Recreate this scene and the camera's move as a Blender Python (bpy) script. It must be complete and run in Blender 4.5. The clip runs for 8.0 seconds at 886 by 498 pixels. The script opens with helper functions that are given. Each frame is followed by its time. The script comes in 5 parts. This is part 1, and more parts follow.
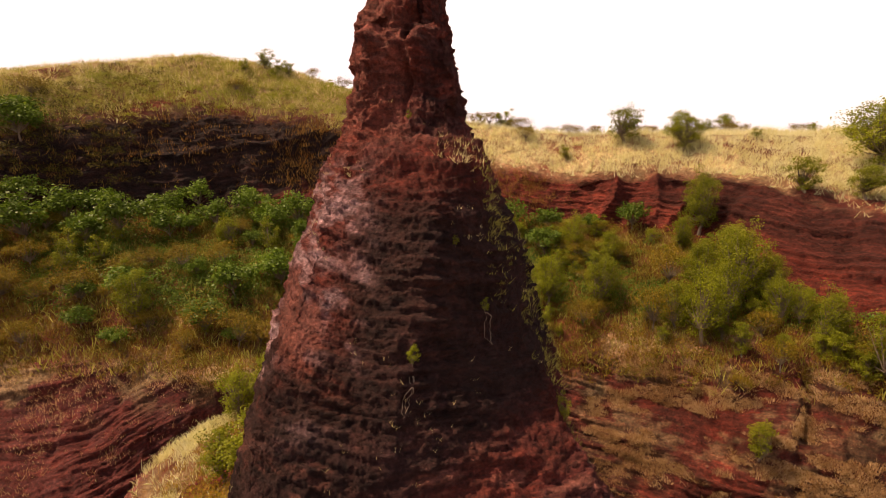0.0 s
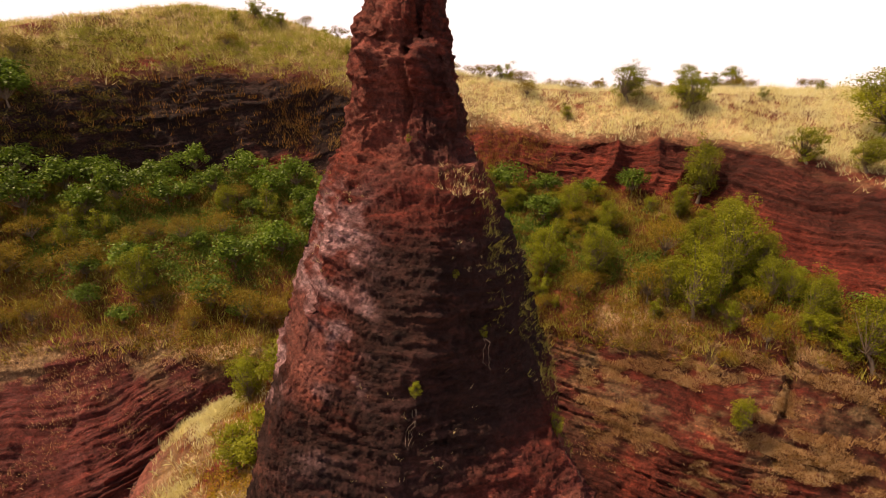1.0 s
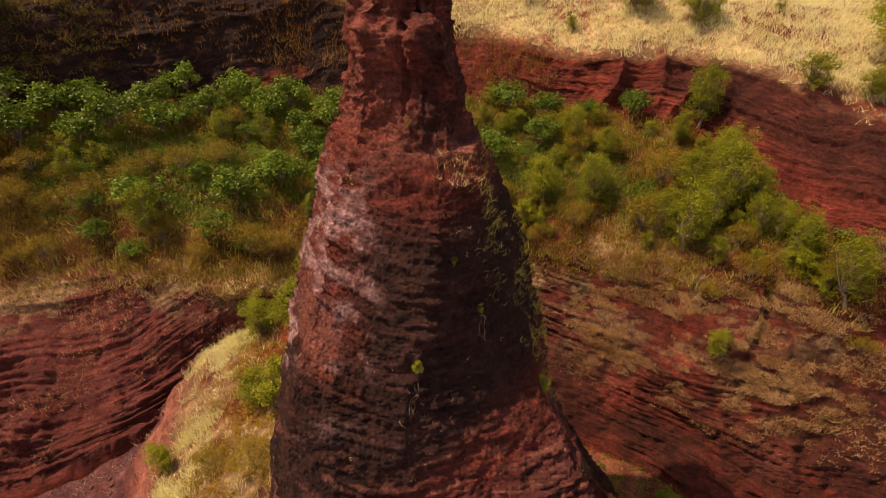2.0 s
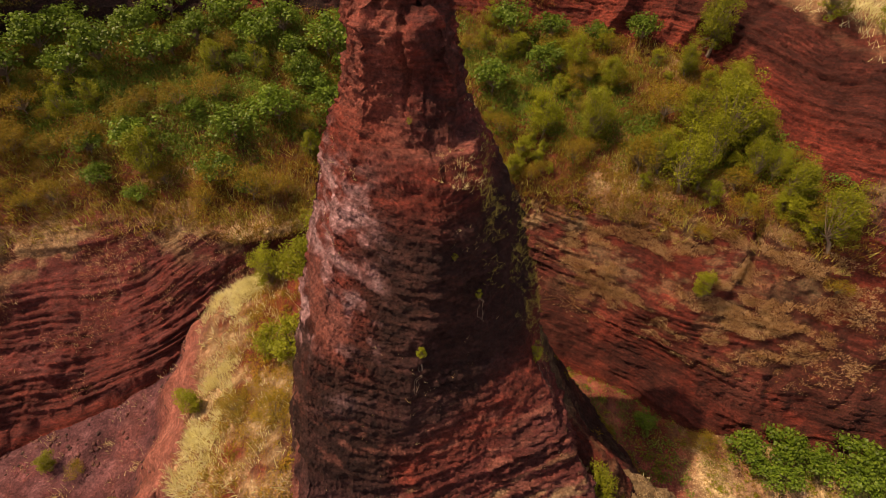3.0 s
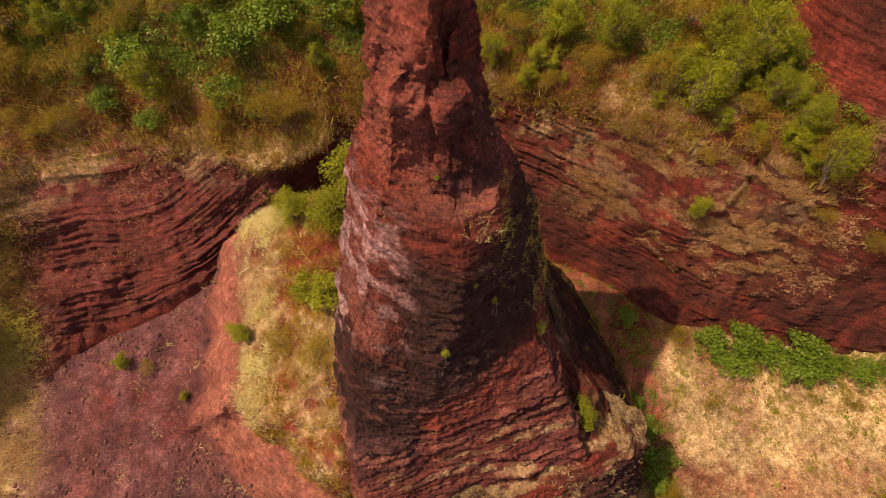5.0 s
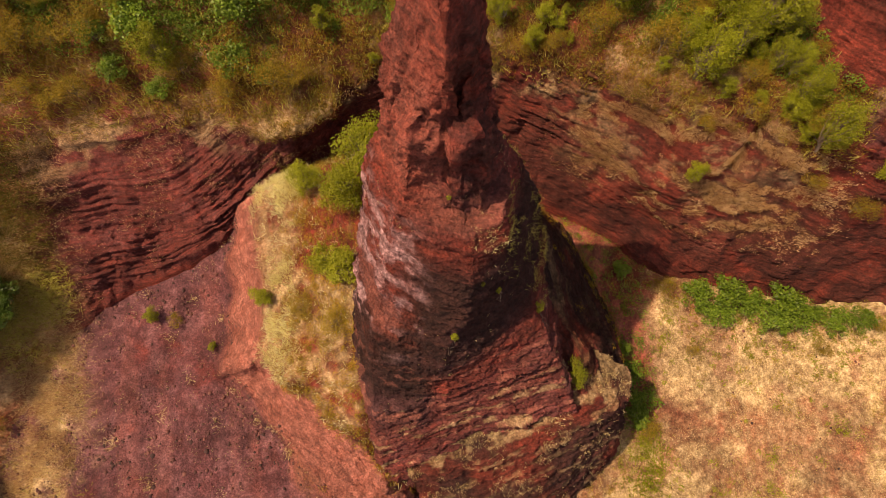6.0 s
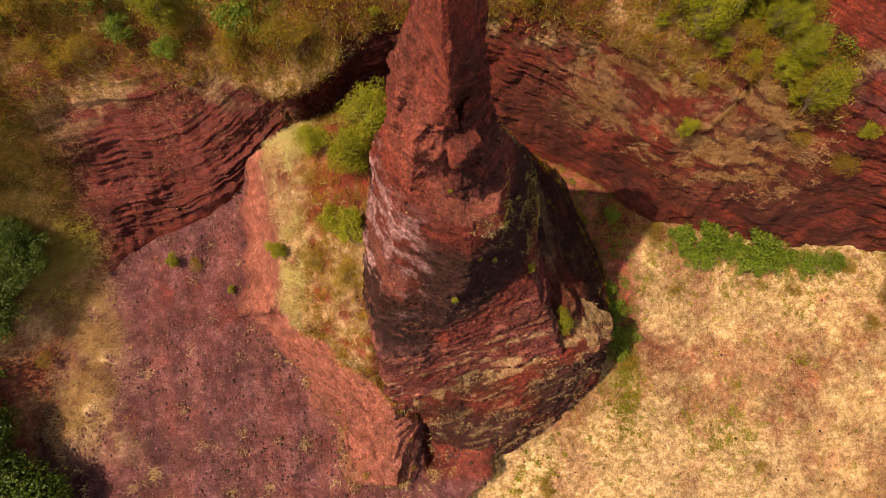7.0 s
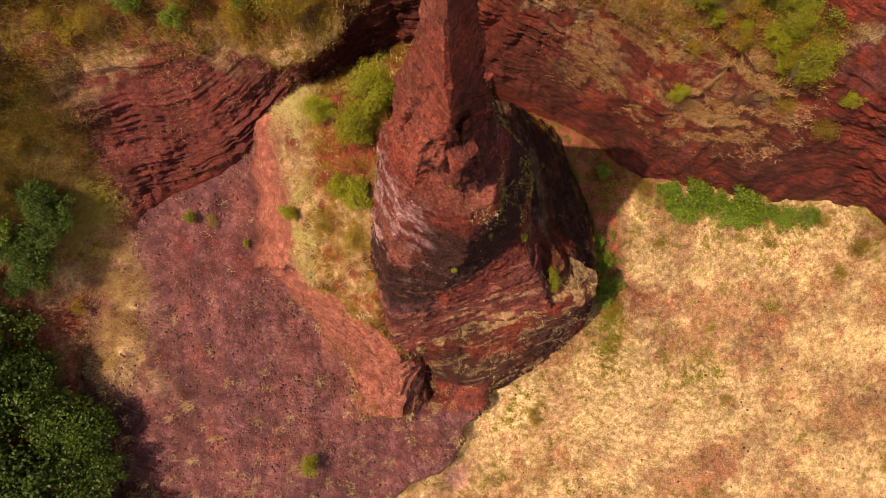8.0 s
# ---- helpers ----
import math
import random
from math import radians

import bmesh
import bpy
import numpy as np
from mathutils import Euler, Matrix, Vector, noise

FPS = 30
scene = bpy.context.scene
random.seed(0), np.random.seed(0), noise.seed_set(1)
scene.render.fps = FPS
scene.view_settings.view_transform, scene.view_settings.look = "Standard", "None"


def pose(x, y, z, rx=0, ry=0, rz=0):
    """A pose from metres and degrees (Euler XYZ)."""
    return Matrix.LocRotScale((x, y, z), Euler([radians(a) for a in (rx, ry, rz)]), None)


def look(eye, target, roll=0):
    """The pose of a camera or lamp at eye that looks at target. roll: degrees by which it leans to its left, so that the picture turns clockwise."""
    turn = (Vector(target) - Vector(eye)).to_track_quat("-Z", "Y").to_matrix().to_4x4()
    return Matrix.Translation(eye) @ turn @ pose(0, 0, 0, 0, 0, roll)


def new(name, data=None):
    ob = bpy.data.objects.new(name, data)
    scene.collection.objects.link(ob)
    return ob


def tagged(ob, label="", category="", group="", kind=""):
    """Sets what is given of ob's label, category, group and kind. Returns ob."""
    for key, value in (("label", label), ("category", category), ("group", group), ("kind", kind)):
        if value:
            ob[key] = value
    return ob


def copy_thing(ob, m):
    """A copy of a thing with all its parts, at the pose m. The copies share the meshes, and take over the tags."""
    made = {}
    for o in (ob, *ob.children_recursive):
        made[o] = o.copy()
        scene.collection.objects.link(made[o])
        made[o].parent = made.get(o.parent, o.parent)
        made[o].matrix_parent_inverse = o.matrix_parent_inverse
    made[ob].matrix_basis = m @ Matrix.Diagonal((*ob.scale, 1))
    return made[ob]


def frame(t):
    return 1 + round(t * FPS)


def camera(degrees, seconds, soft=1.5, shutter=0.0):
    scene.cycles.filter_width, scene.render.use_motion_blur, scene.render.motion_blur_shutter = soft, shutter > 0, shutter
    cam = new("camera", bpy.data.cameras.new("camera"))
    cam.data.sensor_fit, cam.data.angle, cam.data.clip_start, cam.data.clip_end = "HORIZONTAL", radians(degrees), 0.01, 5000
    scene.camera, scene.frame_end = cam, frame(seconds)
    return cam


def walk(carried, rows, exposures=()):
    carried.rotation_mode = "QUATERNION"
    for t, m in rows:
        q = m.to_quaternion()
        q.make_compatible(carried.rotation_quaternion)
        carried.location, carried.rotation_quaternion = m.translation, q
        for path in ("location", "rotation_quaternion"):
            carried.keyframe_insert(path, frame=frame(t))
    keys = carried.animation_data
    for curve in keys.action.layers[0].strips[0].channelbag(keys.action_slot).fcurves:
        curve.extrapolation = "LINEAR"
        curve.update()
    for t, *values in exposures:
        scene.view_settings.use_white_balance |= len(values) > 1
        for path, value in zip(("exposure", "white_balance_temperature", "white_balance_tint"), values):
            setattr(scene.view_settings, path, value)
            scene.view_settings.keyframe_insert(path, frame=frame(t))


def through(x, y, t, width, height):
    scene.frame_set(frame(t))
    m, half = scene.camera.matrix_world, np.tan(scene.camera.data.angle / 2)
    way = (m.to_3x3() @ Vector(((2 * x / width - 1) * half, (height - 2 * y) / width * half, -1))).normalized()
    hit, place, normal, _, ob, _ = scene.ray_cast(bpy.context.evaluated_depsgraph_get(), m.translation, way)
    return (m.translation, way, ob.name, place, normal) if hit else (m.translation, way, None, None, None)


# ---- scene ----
cam = camera(78.8, 8.0, soft=0.25)
METRES, EYE, TILT, LEAN, TURN = 25.0, 20.0, -8.5, 0.0, 0.0
ROWS = [
    (0.0, 0.0, 0.0, 0.0, 0.0, 0.0, 0.0),
    (0.5, -0.0007, -0.0021, 0.0514, -0.07, -3.02, -0.01),
    (1.0, -0.0021, -0.0042, 0.0987, -0.18, -7.58, -0.01),
    (1.5, -0.0025, -0.0058, 0.148, -0.3, -13.42, -0.01),
    (2.0, -0.0031, -0.0074, 0.2008, -0.38, -19.66, -0.0),
    (3.5, -0.0085, 0.0374, 0.3732, -0.62, -37.67, -0.04),
    (4.0, -0.0138, 0.0687, 0.4344, -0.68, -43.99, -0.09),
    (4.5, -0.0237, 0.1037, 0.4971, -0.71, -48.56, -0.12),
    (6.0, -0.0492, 0.2078, 0.6777, -0.81, -62.84, -0.25),
    (6.5, -0.0517, 0.2382, 0.736, -0.81, -67.77, -0.3),
    (7.0, -0.0528, 0.2667, 0.7945, -0.83, -72.54, -0.35),
    (7.5, -0.0538, 0.2964, 0.8532, -0.83, -76.84, -0.41),
    (8.0, -0.0562, 0.3376, 0.9119, -0.8, -81.04, -0.49),
]
walk(cam, [(t, pose(0, 0, EYE, TILT, LEAN, TURN) @ pose(METRES * x, METRES * y, METRES * z, 90 + pitch, roll, yaw)) for t, x, y, z, yaw, pitch, roll in ROWS],
     exposures=[(0.0, 0.1, 8900, 24), (2.0, 0.1, 8900, 24), (4.0, 0.2, 8900, 24), (6.0, 0.39, 8900, 24), (8.0, 0.39, 8900, 24)])

# ---- daylight ----
SUN_ELEVATION, SUN_AZIMUTH = 61.5, 273.0      # degrees; azimuth clockwise from +y
world = bpy.data.worlds.new("sky")
scene.world = world
world.use_nodes = True
wn = world.node_tree
sky = wn.nodes.new("ShaderNodeTexSky")
sky.sky_type, sky.sun_disc = "NISHITA", False
sky.sun_elevation, sky.sun_rotation = radians(SUN_ELEVATION), radians(SUN_AZIMUTH)
sky.dust_density, sky.air_density, sky.ozone_density = 4.0, 1.0, 1.0
# bright white haze from the horizon up, thinning to the zenith
way = wn.nodes.new("ShaderNodeTexCoord")
split = wn.nodes.new("ShaderNodeSeparateXYZ")
thin = wn.nodes.new("ShaderNodeMapRange")
thin.inputs["From Min"].default_value, thin.inputs["From Max"].default_value = 0.34, 0.55
thin.inputs["To Min"].default_value, thin.inputs["To Max"].default_value = 0.95, 0.04
haze = wn.nodes.new("ShaderNodeMix")
haze.data_type = "RGBA"
haze.inputs["B"].default_value = (10.0, 10.1, 11.6, 1)
wn.links.new(way.outputs["Generated"], split.inputs[0])
wn.links.new(split.outputs["Z"], thin.inputs["Value"])
wn.links.new(thin.outputs[0], haze.inputs["Factor"])
wn.links.new(sky.outputs[0], haze.inputs["A"])
wn.links.new(haze.outputs["Result"], wn.nodes["Background"].inputs[0])
wn.nodes["Background"].inputs[1].default_value = 0.11
sun = new("sun", bpy.data.lights.new("sun", "SUN"))
sun.data.energy, sun.data.angle, sun.data.color = 5.0, radians(0.6), (1.0, 0.88, 0.70)
e, a = radians(SUN_ELEVATION), radians(SUN_AZIMUTH)
sun.matrix_world = look((60 * math.sin(a) * math.cos(e), 60 * math.cos(a) * math.cos(e), 60 * math.sin(e)), (0, 0, 0))


# ---- noise and sheets ----
def hash3(i, j, k, seed):
    h = (i * 374761393 + j * 668265263 + k * 2147483647 + seed * 974634777) & 0xFFFFFFFF
    h = ((h ^ (h >> 13)) * 1274126177) & 0xFFFFFFFF
    h = ((h ^ (h >> 16)) * 2246822519) & 0xFFFFFFFF
    return ((h ^ (h >> 15)) & 0xFFFFFF) / 16777215.0


def vnoise(p, seed=0):
    """Value noise from 0 to 1 at points p (..., 3)."""
    f = np.floor(p)
    c = f.astype(np.int64)
    t = p - f
    t = t * t * t * (t * (t * 6 - 15) + 10)
    out = 0
    for dx in (0, 1):
        for dy in (0, 1):
            for dz in (0, 1):
                wt = (t[..., 0] if dx else 1 - t[..., 0]) * (t[..., 1] if dy else 1 - t[..., 1]) * (t[..., 2] if dz else 1 - t[..., 2])
                out = out + wt * hash3(c[..., 0] + dx, c[..., 1] + dy, c[..., 2] + dz, seed)
    return out


def fbm(p, size, octaves=4, seed=0, gain=0.5):
    """Layered noise round 0, about -0.5 to 0.5; size: metres of the largest lumps."""
    total, amp, norm = 0, 1.0, 0
    q = np.asarray(p, dtype=float) / size
    for o in range(octaves):
        total = total + amp * (vnoise(q, seed + 17 * o) - 0.5)
        norm += amp
        amp *= gain
        q = q * 2.03 + 11.3
    return total / norm


def smooth(a, b, x):
    t = np.clip((x - a) / (b - a), 0, 1)
    return t * t * (3 - 2 * t)


def spline(points, counts, closed):
    """Catmull-Rom through points (n, ...) along the first axis, counts[i] samples in span i."""
    n = len(points)
    spans = n if closed else n - 1
    out = []
    for i in range(spans):
        if closed:
            p0, p1, p2, p3 = (points[(i + k) % n] for k in (-1, 0, 1, 2))
        else:
            p0, p1, p2, p3 = (points[min(max(i + k, 0), n - 1)] for k in (-1, 0, 1, 2))
        for s in range(counts[i]):
            t = s / counts[i]
            cr = 0.5 * (2 * p1 + (p2 - p0) * t + (2 * p0 - 5 * p1 + 4 * p2 - p3) * t * t + (3 * p1 - p0 - 3 * p2 + p3) * t ** 3)
            out.append(cr)
    if not closed:
        out.append(points[-1])
    return np.array(out)


def normals(g, closed):
    """Normals of a grid (rows, columns, 3); closed: the columns join up."""
    if closed:
        du = np.roll(g, -1, 1) - np.roll(g, 1, 1)
    else:
        du = np.gradient(g, axis=1)
    dv = np.gradient(g, axis=0)
    n = np.cross(du, dv)
    return n / np.maximum(np.linalg.norm(n, axis=2, keepdims=True), 1e-9)


def sheet(name, g, closed, material, fields=(), parent=None):
    """One smooth mesh from a grid of points (rows, columns, 3), with named fields on its vertices."""
    rows, cols = g.shape[:2]
    idx = np.arange(rows * cols).reshape(rows, cols)
    nxt = np.roll(idx, -1, 1) if closed else idx[:, 1:]
    cur = idx if closed else idx[:, :-1]
    quads = np.stack([cur[:-1], nxt[:-1], nxt[1:], cur[1:]], -1).reshape(-1, 4)
    me = bpy.data.meshes.new(name)
    me.vertices.add(rows * cols)
    me.vertices.foreach_set("co", g.reshape(-1).astype(np.float32))
    me.loops.add(quads.size)
    me.loops.foreach_set("vertex_index", quads.reshape(-1).astype(np.int32))
    me.polygons.add(len(quads))
    me.polygons.foreach_set("loop_start", np.arange(0, quads.size, 4, dtype=np.int32))
    me.polygons.foreach_set("use_smooth", np.ones(len(quads), dtype=bool))
    me.update(calc_edges=True)
    for key, values in fields:
        at = me.attributes.new(key, "FLOAT", "POINT")
        at.data.foreach_set("value", np.ascontiguousarray(values.reshape(-1), dtype=np.float32))
    me.materials.append(material)
    ob = new(name, me)
    ob.parent = parent
    return ob


def strata(p, w, thick, depth, seed, broken=2.0, ragged=0.5):
    """Relief of beds: w is the height across the beds; each bed has a ragged nose with an undercut below it, hard beds stand out."""
    w = w + 0.7 * thick * fbm(p, 2.5, 3, seed) + ragged * thick * fbm(p, 0.45, 3, seed + 2)
    total = 0
    for k, (s, amp) in enumerate(((1.0, 0.6), (0.45, 0.4))):
        c = w / (thick * s)
        bed = np.floor(c)
        f = c - bed
        i = bed.astype(np.int64)
        hard = hash3(i, i * 0 + 3, i * 0 + k, seed)
        above = hash3(i + 1, i * 0 + 3, i * 0 + k, seed)
        nose = smooth(0.0, 0.16, f) * (1 - 0.8 * smooth(0.2, 1.0, f))
        back = hard + (above - hard) * smooth(0.85, 1.0, f)
        gaps = smooth(-0.25, 0.1, fbm(p * np.array([1, 1, 2.0]), broken * s, 3, seed + 5 + k))
        total = total + amp * ((0.9 * nose * gaps * (0.35 + hard) + 0.5 * back) - 0.55)
    return depth * total


def knobs(p, size, seed):
    """Rounded lumps with narrow creases between, 0 to about 1."""
    return 1 - np.abs(2 * vnoise(p / size, seed) - 1) ** 0.6


# ---- materials ----
def nodes(name):
    m = bpy.data.materials.new(name)
    m.use_nodes = True
    return m, m.node_tree, m.node_tree.nodes["Principled BSDF"]


def add(t, kind, **values):
    n = t.nodes.new("ShaderNode" + kind)
    for key, v in values.items():
        n.inputs[key].default_value = v
    return n


def ramp(t, source, stops):
    r = t.nodes.new("ShaderNodeValToRGB")
    el = r.color_ramp.elements
    while len(el) < len(stops):
        el.new(0.5)
    for s, (at, c) in zip(el, stops):
        s.position = at
        s.color = (*c, 1) if len(c) == 3 else c
    t.links.new(source, r.inputs[0])
    return r.outputs[0]


def grey(v):
    return (v, v, v)


def blend(t, factor, a, b, how="MIX"):
    m = t.nodes.new("ShaderNodeMix")
    m.data_type, m.blend_type = "RGBA", how
    for socket, v in ((m.inputs["Factor"], factor), (m.inputs["A"], a), (m.inputs["B"], b)):
        if isinstance(v, bpy.types.NodeSocket):
            t.links.new(v, socket)
        else:
            socket.default_value = v if isinstance(v, (int, float)) else (*v, 1)
    return m.outputs["Result"]


def noise_at(t, scale, detail=6, rough=0.6, stretch=None):
    c = t.nodes.new("ShaderNodeTexCoord")
    n = add(t, "TexNoise", Scale=scale, Detail=detail, Roughness=rough)
    source = c.outputs["Object"]
    if stretch:
        mp = t.nodes.new("ShaderNodeMapping")
        mp.inputs["Scale"].default_value = stretch
        t.links.new(source, mp.inputs[0])
        source = mp.outputs[0]
    t.links.new(source, n.inputs["Vector"])
    return n.outputs["Fac"]


def field(t, name):
    n = t.nodes.new("ShaderNodeAttribute")
    n.attribute_name = name
    return n.outputs["Fac"]


def times(t, a, b):
    m = t.nodes.new("ShaderNodeMath")
    m.operation = "MULTIPLY"
    for s, v in zip(m.inputs, (a, b)):
        if isinstance(v, bpy.types.NodeSocket):
            t.links.new(v, s)
        else:
            s.default_value = v
    return m.outputs[0]


def earth_material():
    """Red volcanic earth: bedded red rock, charcoal beds, mauve soil, pale dust and straw litter by the fields of the
    sheet; the dark and pale fields also carry painted shade and sunlight.
    """
    m, t, out = nodes("red_earth")
    place = t.nodes.new("ShaderNodeTexCoord")
    xyz = t.nodes.new("ShaderNodeSeparateXYZ")
    t.links.new(place.outputs["Object"], xyz.inputs[0])
    along = t.nodes.new("ShaderNodeCombineXYZ")
    t.links.new(xyz.outputs[0], along.inputs[0])
    t.links.new(xyz.outputs[1], along.inputs[1])
    t.links.new(times(t, field(t, "bed"), 7.0), along.inputs[2])
    laminae = add(t, "TexNoise", Scale=0.9, Detail=9, Roughness=0.68)
    t.links.new(along.outputs[0], laminae.inputs["Vector"])
    lam = laminae.outputs["Fac"]
    rock = ramp(t, noise_at(t, 0.5, 8, 0.65), [(0.3, (0.085, 0.015, 0.0105)), (0.5, (0.135, 0.0245, 0.016)), (0.68, (0.20, 0.041, 0.027))])
    rock = blend(t, 0.7, rock, ramp(t, lam, [(0.34, grey(0.3)), (0.5, grey(0.95)), (0.64, (1.7, 1.5, 1.4))]), "MULTIPLY")
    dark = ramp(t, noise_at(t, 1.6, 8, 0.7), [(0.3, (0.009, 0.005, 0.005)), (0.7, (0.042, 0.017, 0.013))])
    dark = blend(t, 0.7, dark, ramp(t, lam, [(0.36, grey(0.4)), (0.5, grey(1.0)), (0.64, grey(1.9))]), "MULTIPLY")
    mauve = ramp(t, noise_at(t, 0.9, 12, 0.78), [(0.34, (0.042, 0.015, 0.017)), (0.5, (0.09, 0.034, 0.038)), (0.64, (0.18, 0.08, 0.086))])
    pale = ramp(t, noise_at(t, 1.3, 10, 0.7, (1, 1, 0.5)), [(0.3, (0.17, 0.05, 0.035)), (0.7, (0.36, 0.14, 0.108))])
    pale = blend(t, 0.6, pale, ramp(t, lam, [(0.36, grey(0.5)), (0.5, grey(1.0)), (0.64, grey(1.4))]), "MULTIPLY")
    straw = ramp(t, noise_at(t, 2.6, 12, 0.82), [(0.32, (0.20, 0.115, 0.052)), (0.48, (0.37, 0.26, 0.13)), (0.65, (0.54, 0.425, 0.25))])
    woods = ramp(t, noise_at(t, 0.02, 10, 0.7), [(0.35, (0.05, 0.065, 0.04)), (0.56, (0.10, 0.115, 0.065)), (0.66, (0.34, 0.24, 0.14))])
    c = blend(t, field(t, "dark"), rock, dark)
    c = blend(t, field(t, "mauve"), c, mauve)
    c = blend(t, field(t, "pale"), c, pale)
    # lilac-grey coat; on the spire it also paints sunlight on the left
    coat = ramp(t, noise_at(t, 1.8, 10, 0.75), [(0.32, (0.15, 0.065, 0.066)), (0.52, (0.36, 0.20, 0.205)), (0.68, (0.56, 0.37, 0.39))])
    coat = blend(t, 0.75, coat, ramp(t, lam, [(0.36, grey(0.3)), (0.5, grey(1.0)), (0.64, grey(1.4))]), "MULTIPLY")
    c = blend(t, field(t, "coat"), c, coat)
    c = blend(t, field(t, "dry"), c, straw)
    c = blend(t, field(t, "far"), c, woods)
    c = blend(t, 0.55, c, ramp(t, noise_at(t, 0.33, 6, 0.6), [(0.36, grey(0.55)), (0.5, grey(1.0)), (0.64, grey(1.45))]), "MULTIPLY")
    c = blend(t, 0.5, c, ramp(t, noise_at(t, 9, 3, 0.75), [(0.34, grey(0.25)), (0.5, grey(0.95)), (0.66, grey(2.0))]), "MULTIPLY")
    c = blend(t, 0.35, c, ramp(t, noise_at(t, 2.6, 3, 0.6), [(0.32, grey(0.4)), (0.5, grey(1.0)), (0.68, grey(1.6))]), "MULTIPLY")
    t.links.new(c, out.inputs["Base Color"])
    out.inputs["Roughness"].default_value = 0.9
    out.inputs["Specular IOR Level"].default_value = 0.2
    b0 = add(t, "Bump", Strength=0.8, Distance=0.22)
    t.links.new(lam, b0.inputs["Height"])
    ledge = None
    for size, rag, depth in ((2.6, 1.6, 1.0), (7.5, 2.6, 0.5)):
        w = t.nodes.new("ShaderNodeMath")
        w.operation = "MULTIPLY_ADD"
        t.links.new(field(t, "bed"), w.inputs[0])
        w.inputs[1].default_value = size
        t.links.new(times(t, noise_at(t, 1.1, 6, 0.62), rag), w.inputs[2])
        fr = t.nodes.new("ShaderNodeMath")
        fr.operation = "FRACT"
        t.links.new(w.outputs[0], fr.inputs[0])
        fall = t.nodes.new("ShaderNodeMath")
        fall.operation = "MULTIPLY_ADD"
        t.links.new(fr.outputs[0], fall.inputs[0])
        fall.inputs[1].default_value, fall.inputs[2].default_value = -depth, depth
        if ledge is None:
            ledge = fall.outputs[0]
        else:
            both = t.nodes.new("ShaderNodeMath")
            t.links.new(ledge, both.inputs[0])
            t.links.new(fall.outputs[0], both.inputs[1])
            ledge = both.outputs[0]
    bl = add(t, "Bump", Strength=0.9, Distance=0.2)
    t.links.new(times(t, ledge, field(t, "rock")), bl.inputs["Height"])
    t.links.new(b0.outputs[0], bl.inputs["Normal"])
    b1 = add(t, "Bump", Strength=0.85, Distance=0.22)
    t.links.new(noise_at(t, 4.5, 5, 0.7), b1.inputs["Height"])
    t.links.new(bl.outputs[0], b1.inputs["Normal"])
    grit = add(t, "TexVoronoi", Scale=8.0, Randomness=1.0)
    t.links.new(place.outputs["Object"], grit.inputs["Vector"])
    b3 = add(t, "Bump", Strength=0.3, Distance=0.08)
    b3.invert = True
    t.links.new(grit.outputs["Distance"], b3.inputs["Height"])
    t.links.new(b1.outputs[0], b3.inputs["Normal"])
    b2 = add(t, "Bump", Strength=0.65, Distance=0.06)
    t.links.new(noise_at(t, 16, 8, 0.85), b2.inputs["Height"])
    t.links.new(b3.outputs[0], b2.inputs["Normal"])
    t.links.new(b2.outputs[0], out.inputs["Normal"])
    return m


def leaf_material(name, stops, rough=0.55, through=0.35, spread=0.35):
    """Leaves: colour varies from leaf to leaf, from plant to plant and in patches; light passes through."""
    m, t, out = nodes(name)
    g = t.nodes.new("ShaderNodeNewGeometry")
    o = t.nodes.new("ShaderNodeObjectInfo")
    mixed = t.nodes.new("ShaderNodeMath")
    mixed.operation = "MULTIPLY_ADD"
    t.links.new(g.outputs["Random Per Island"], mixed.inputs[0])
    mixed.inputs[1].default_value = spread
    patch = times(t, noise_at(t, 0.45, 3), 1.0 - spread)
    t.links.new(patch, mixed.inputs[2])
    c = ramp(t, mixed.outputs[0], stops)
    c = blend(t, 0.5, c, ramp(t, o.outputs["Random"], [(0.0, grey(0.6)), (1.0, grey(1.3))]), "MULTIPLY")
    t.links.new(c, out.inputs["Base Color"])
    out.inputs["Roughness"].default_value = rough
    out.inputs["Specular IOR Level"].default_value = 0.2
    tr = t.nodes.new("ShaderNodeBsdfTranslucent")
    t.links.new(c, tr.inputs["Color"])
    mx = t.nodes.new("ShaderNodeMixShader")
    mx.inputs[0].default_value = through
    t.links.new(out.outputs[0], mx.inputs[1])
    t.links.new(tr.outputs[0], mx.inputs[2])
    t.links.new(mx.outputs[0], t.nodes["Material Output"].inputs["Surface"])
    return m


EARTH = earth_material()
STRAW = leaf_material("straw", [(0.2, (0.44, 0.32, 0.14)), (0.5, (0.68, 0.56, 0.28)), (0.75, (0.85, 0.76, 0.46))], 0.6, 0.5)
PALE_STRAW = leaf_material("pale_straw", [(0.2, (0.66, 0.58, 0.25)), (0.5, (0.84, 0.80, 0.44)), (0.75, (0.93, 0.91, 0.62))], 0.6, 0.5)
OLIVE_GRASS = leaf_material("olive_grass", [(0.2, (0.22, 0.19, 0.035)), (0.5, (0.42, 0.40, 0.09)), (0.8, (0.66, 0.60, 0.20))], 0.6, 0.45)
RUST_GRASS = leaf_material("rust_grass", [(0.2, (0.14, 0.05, 0.014)), (0.5, (0.30, 0.145, 0.035)), (0.8, (0.50, 0.32, 0.10))], 0.7, 0.3)
TAN_GRASS = leaf_material("tan_grass", [(0.2, (0.30, 0.15, 0.07)), (0.5, (0.58, 0.37, 0.19)), (0.8, (0.80, 0.62, 0.38))], 0.6, 0.3)
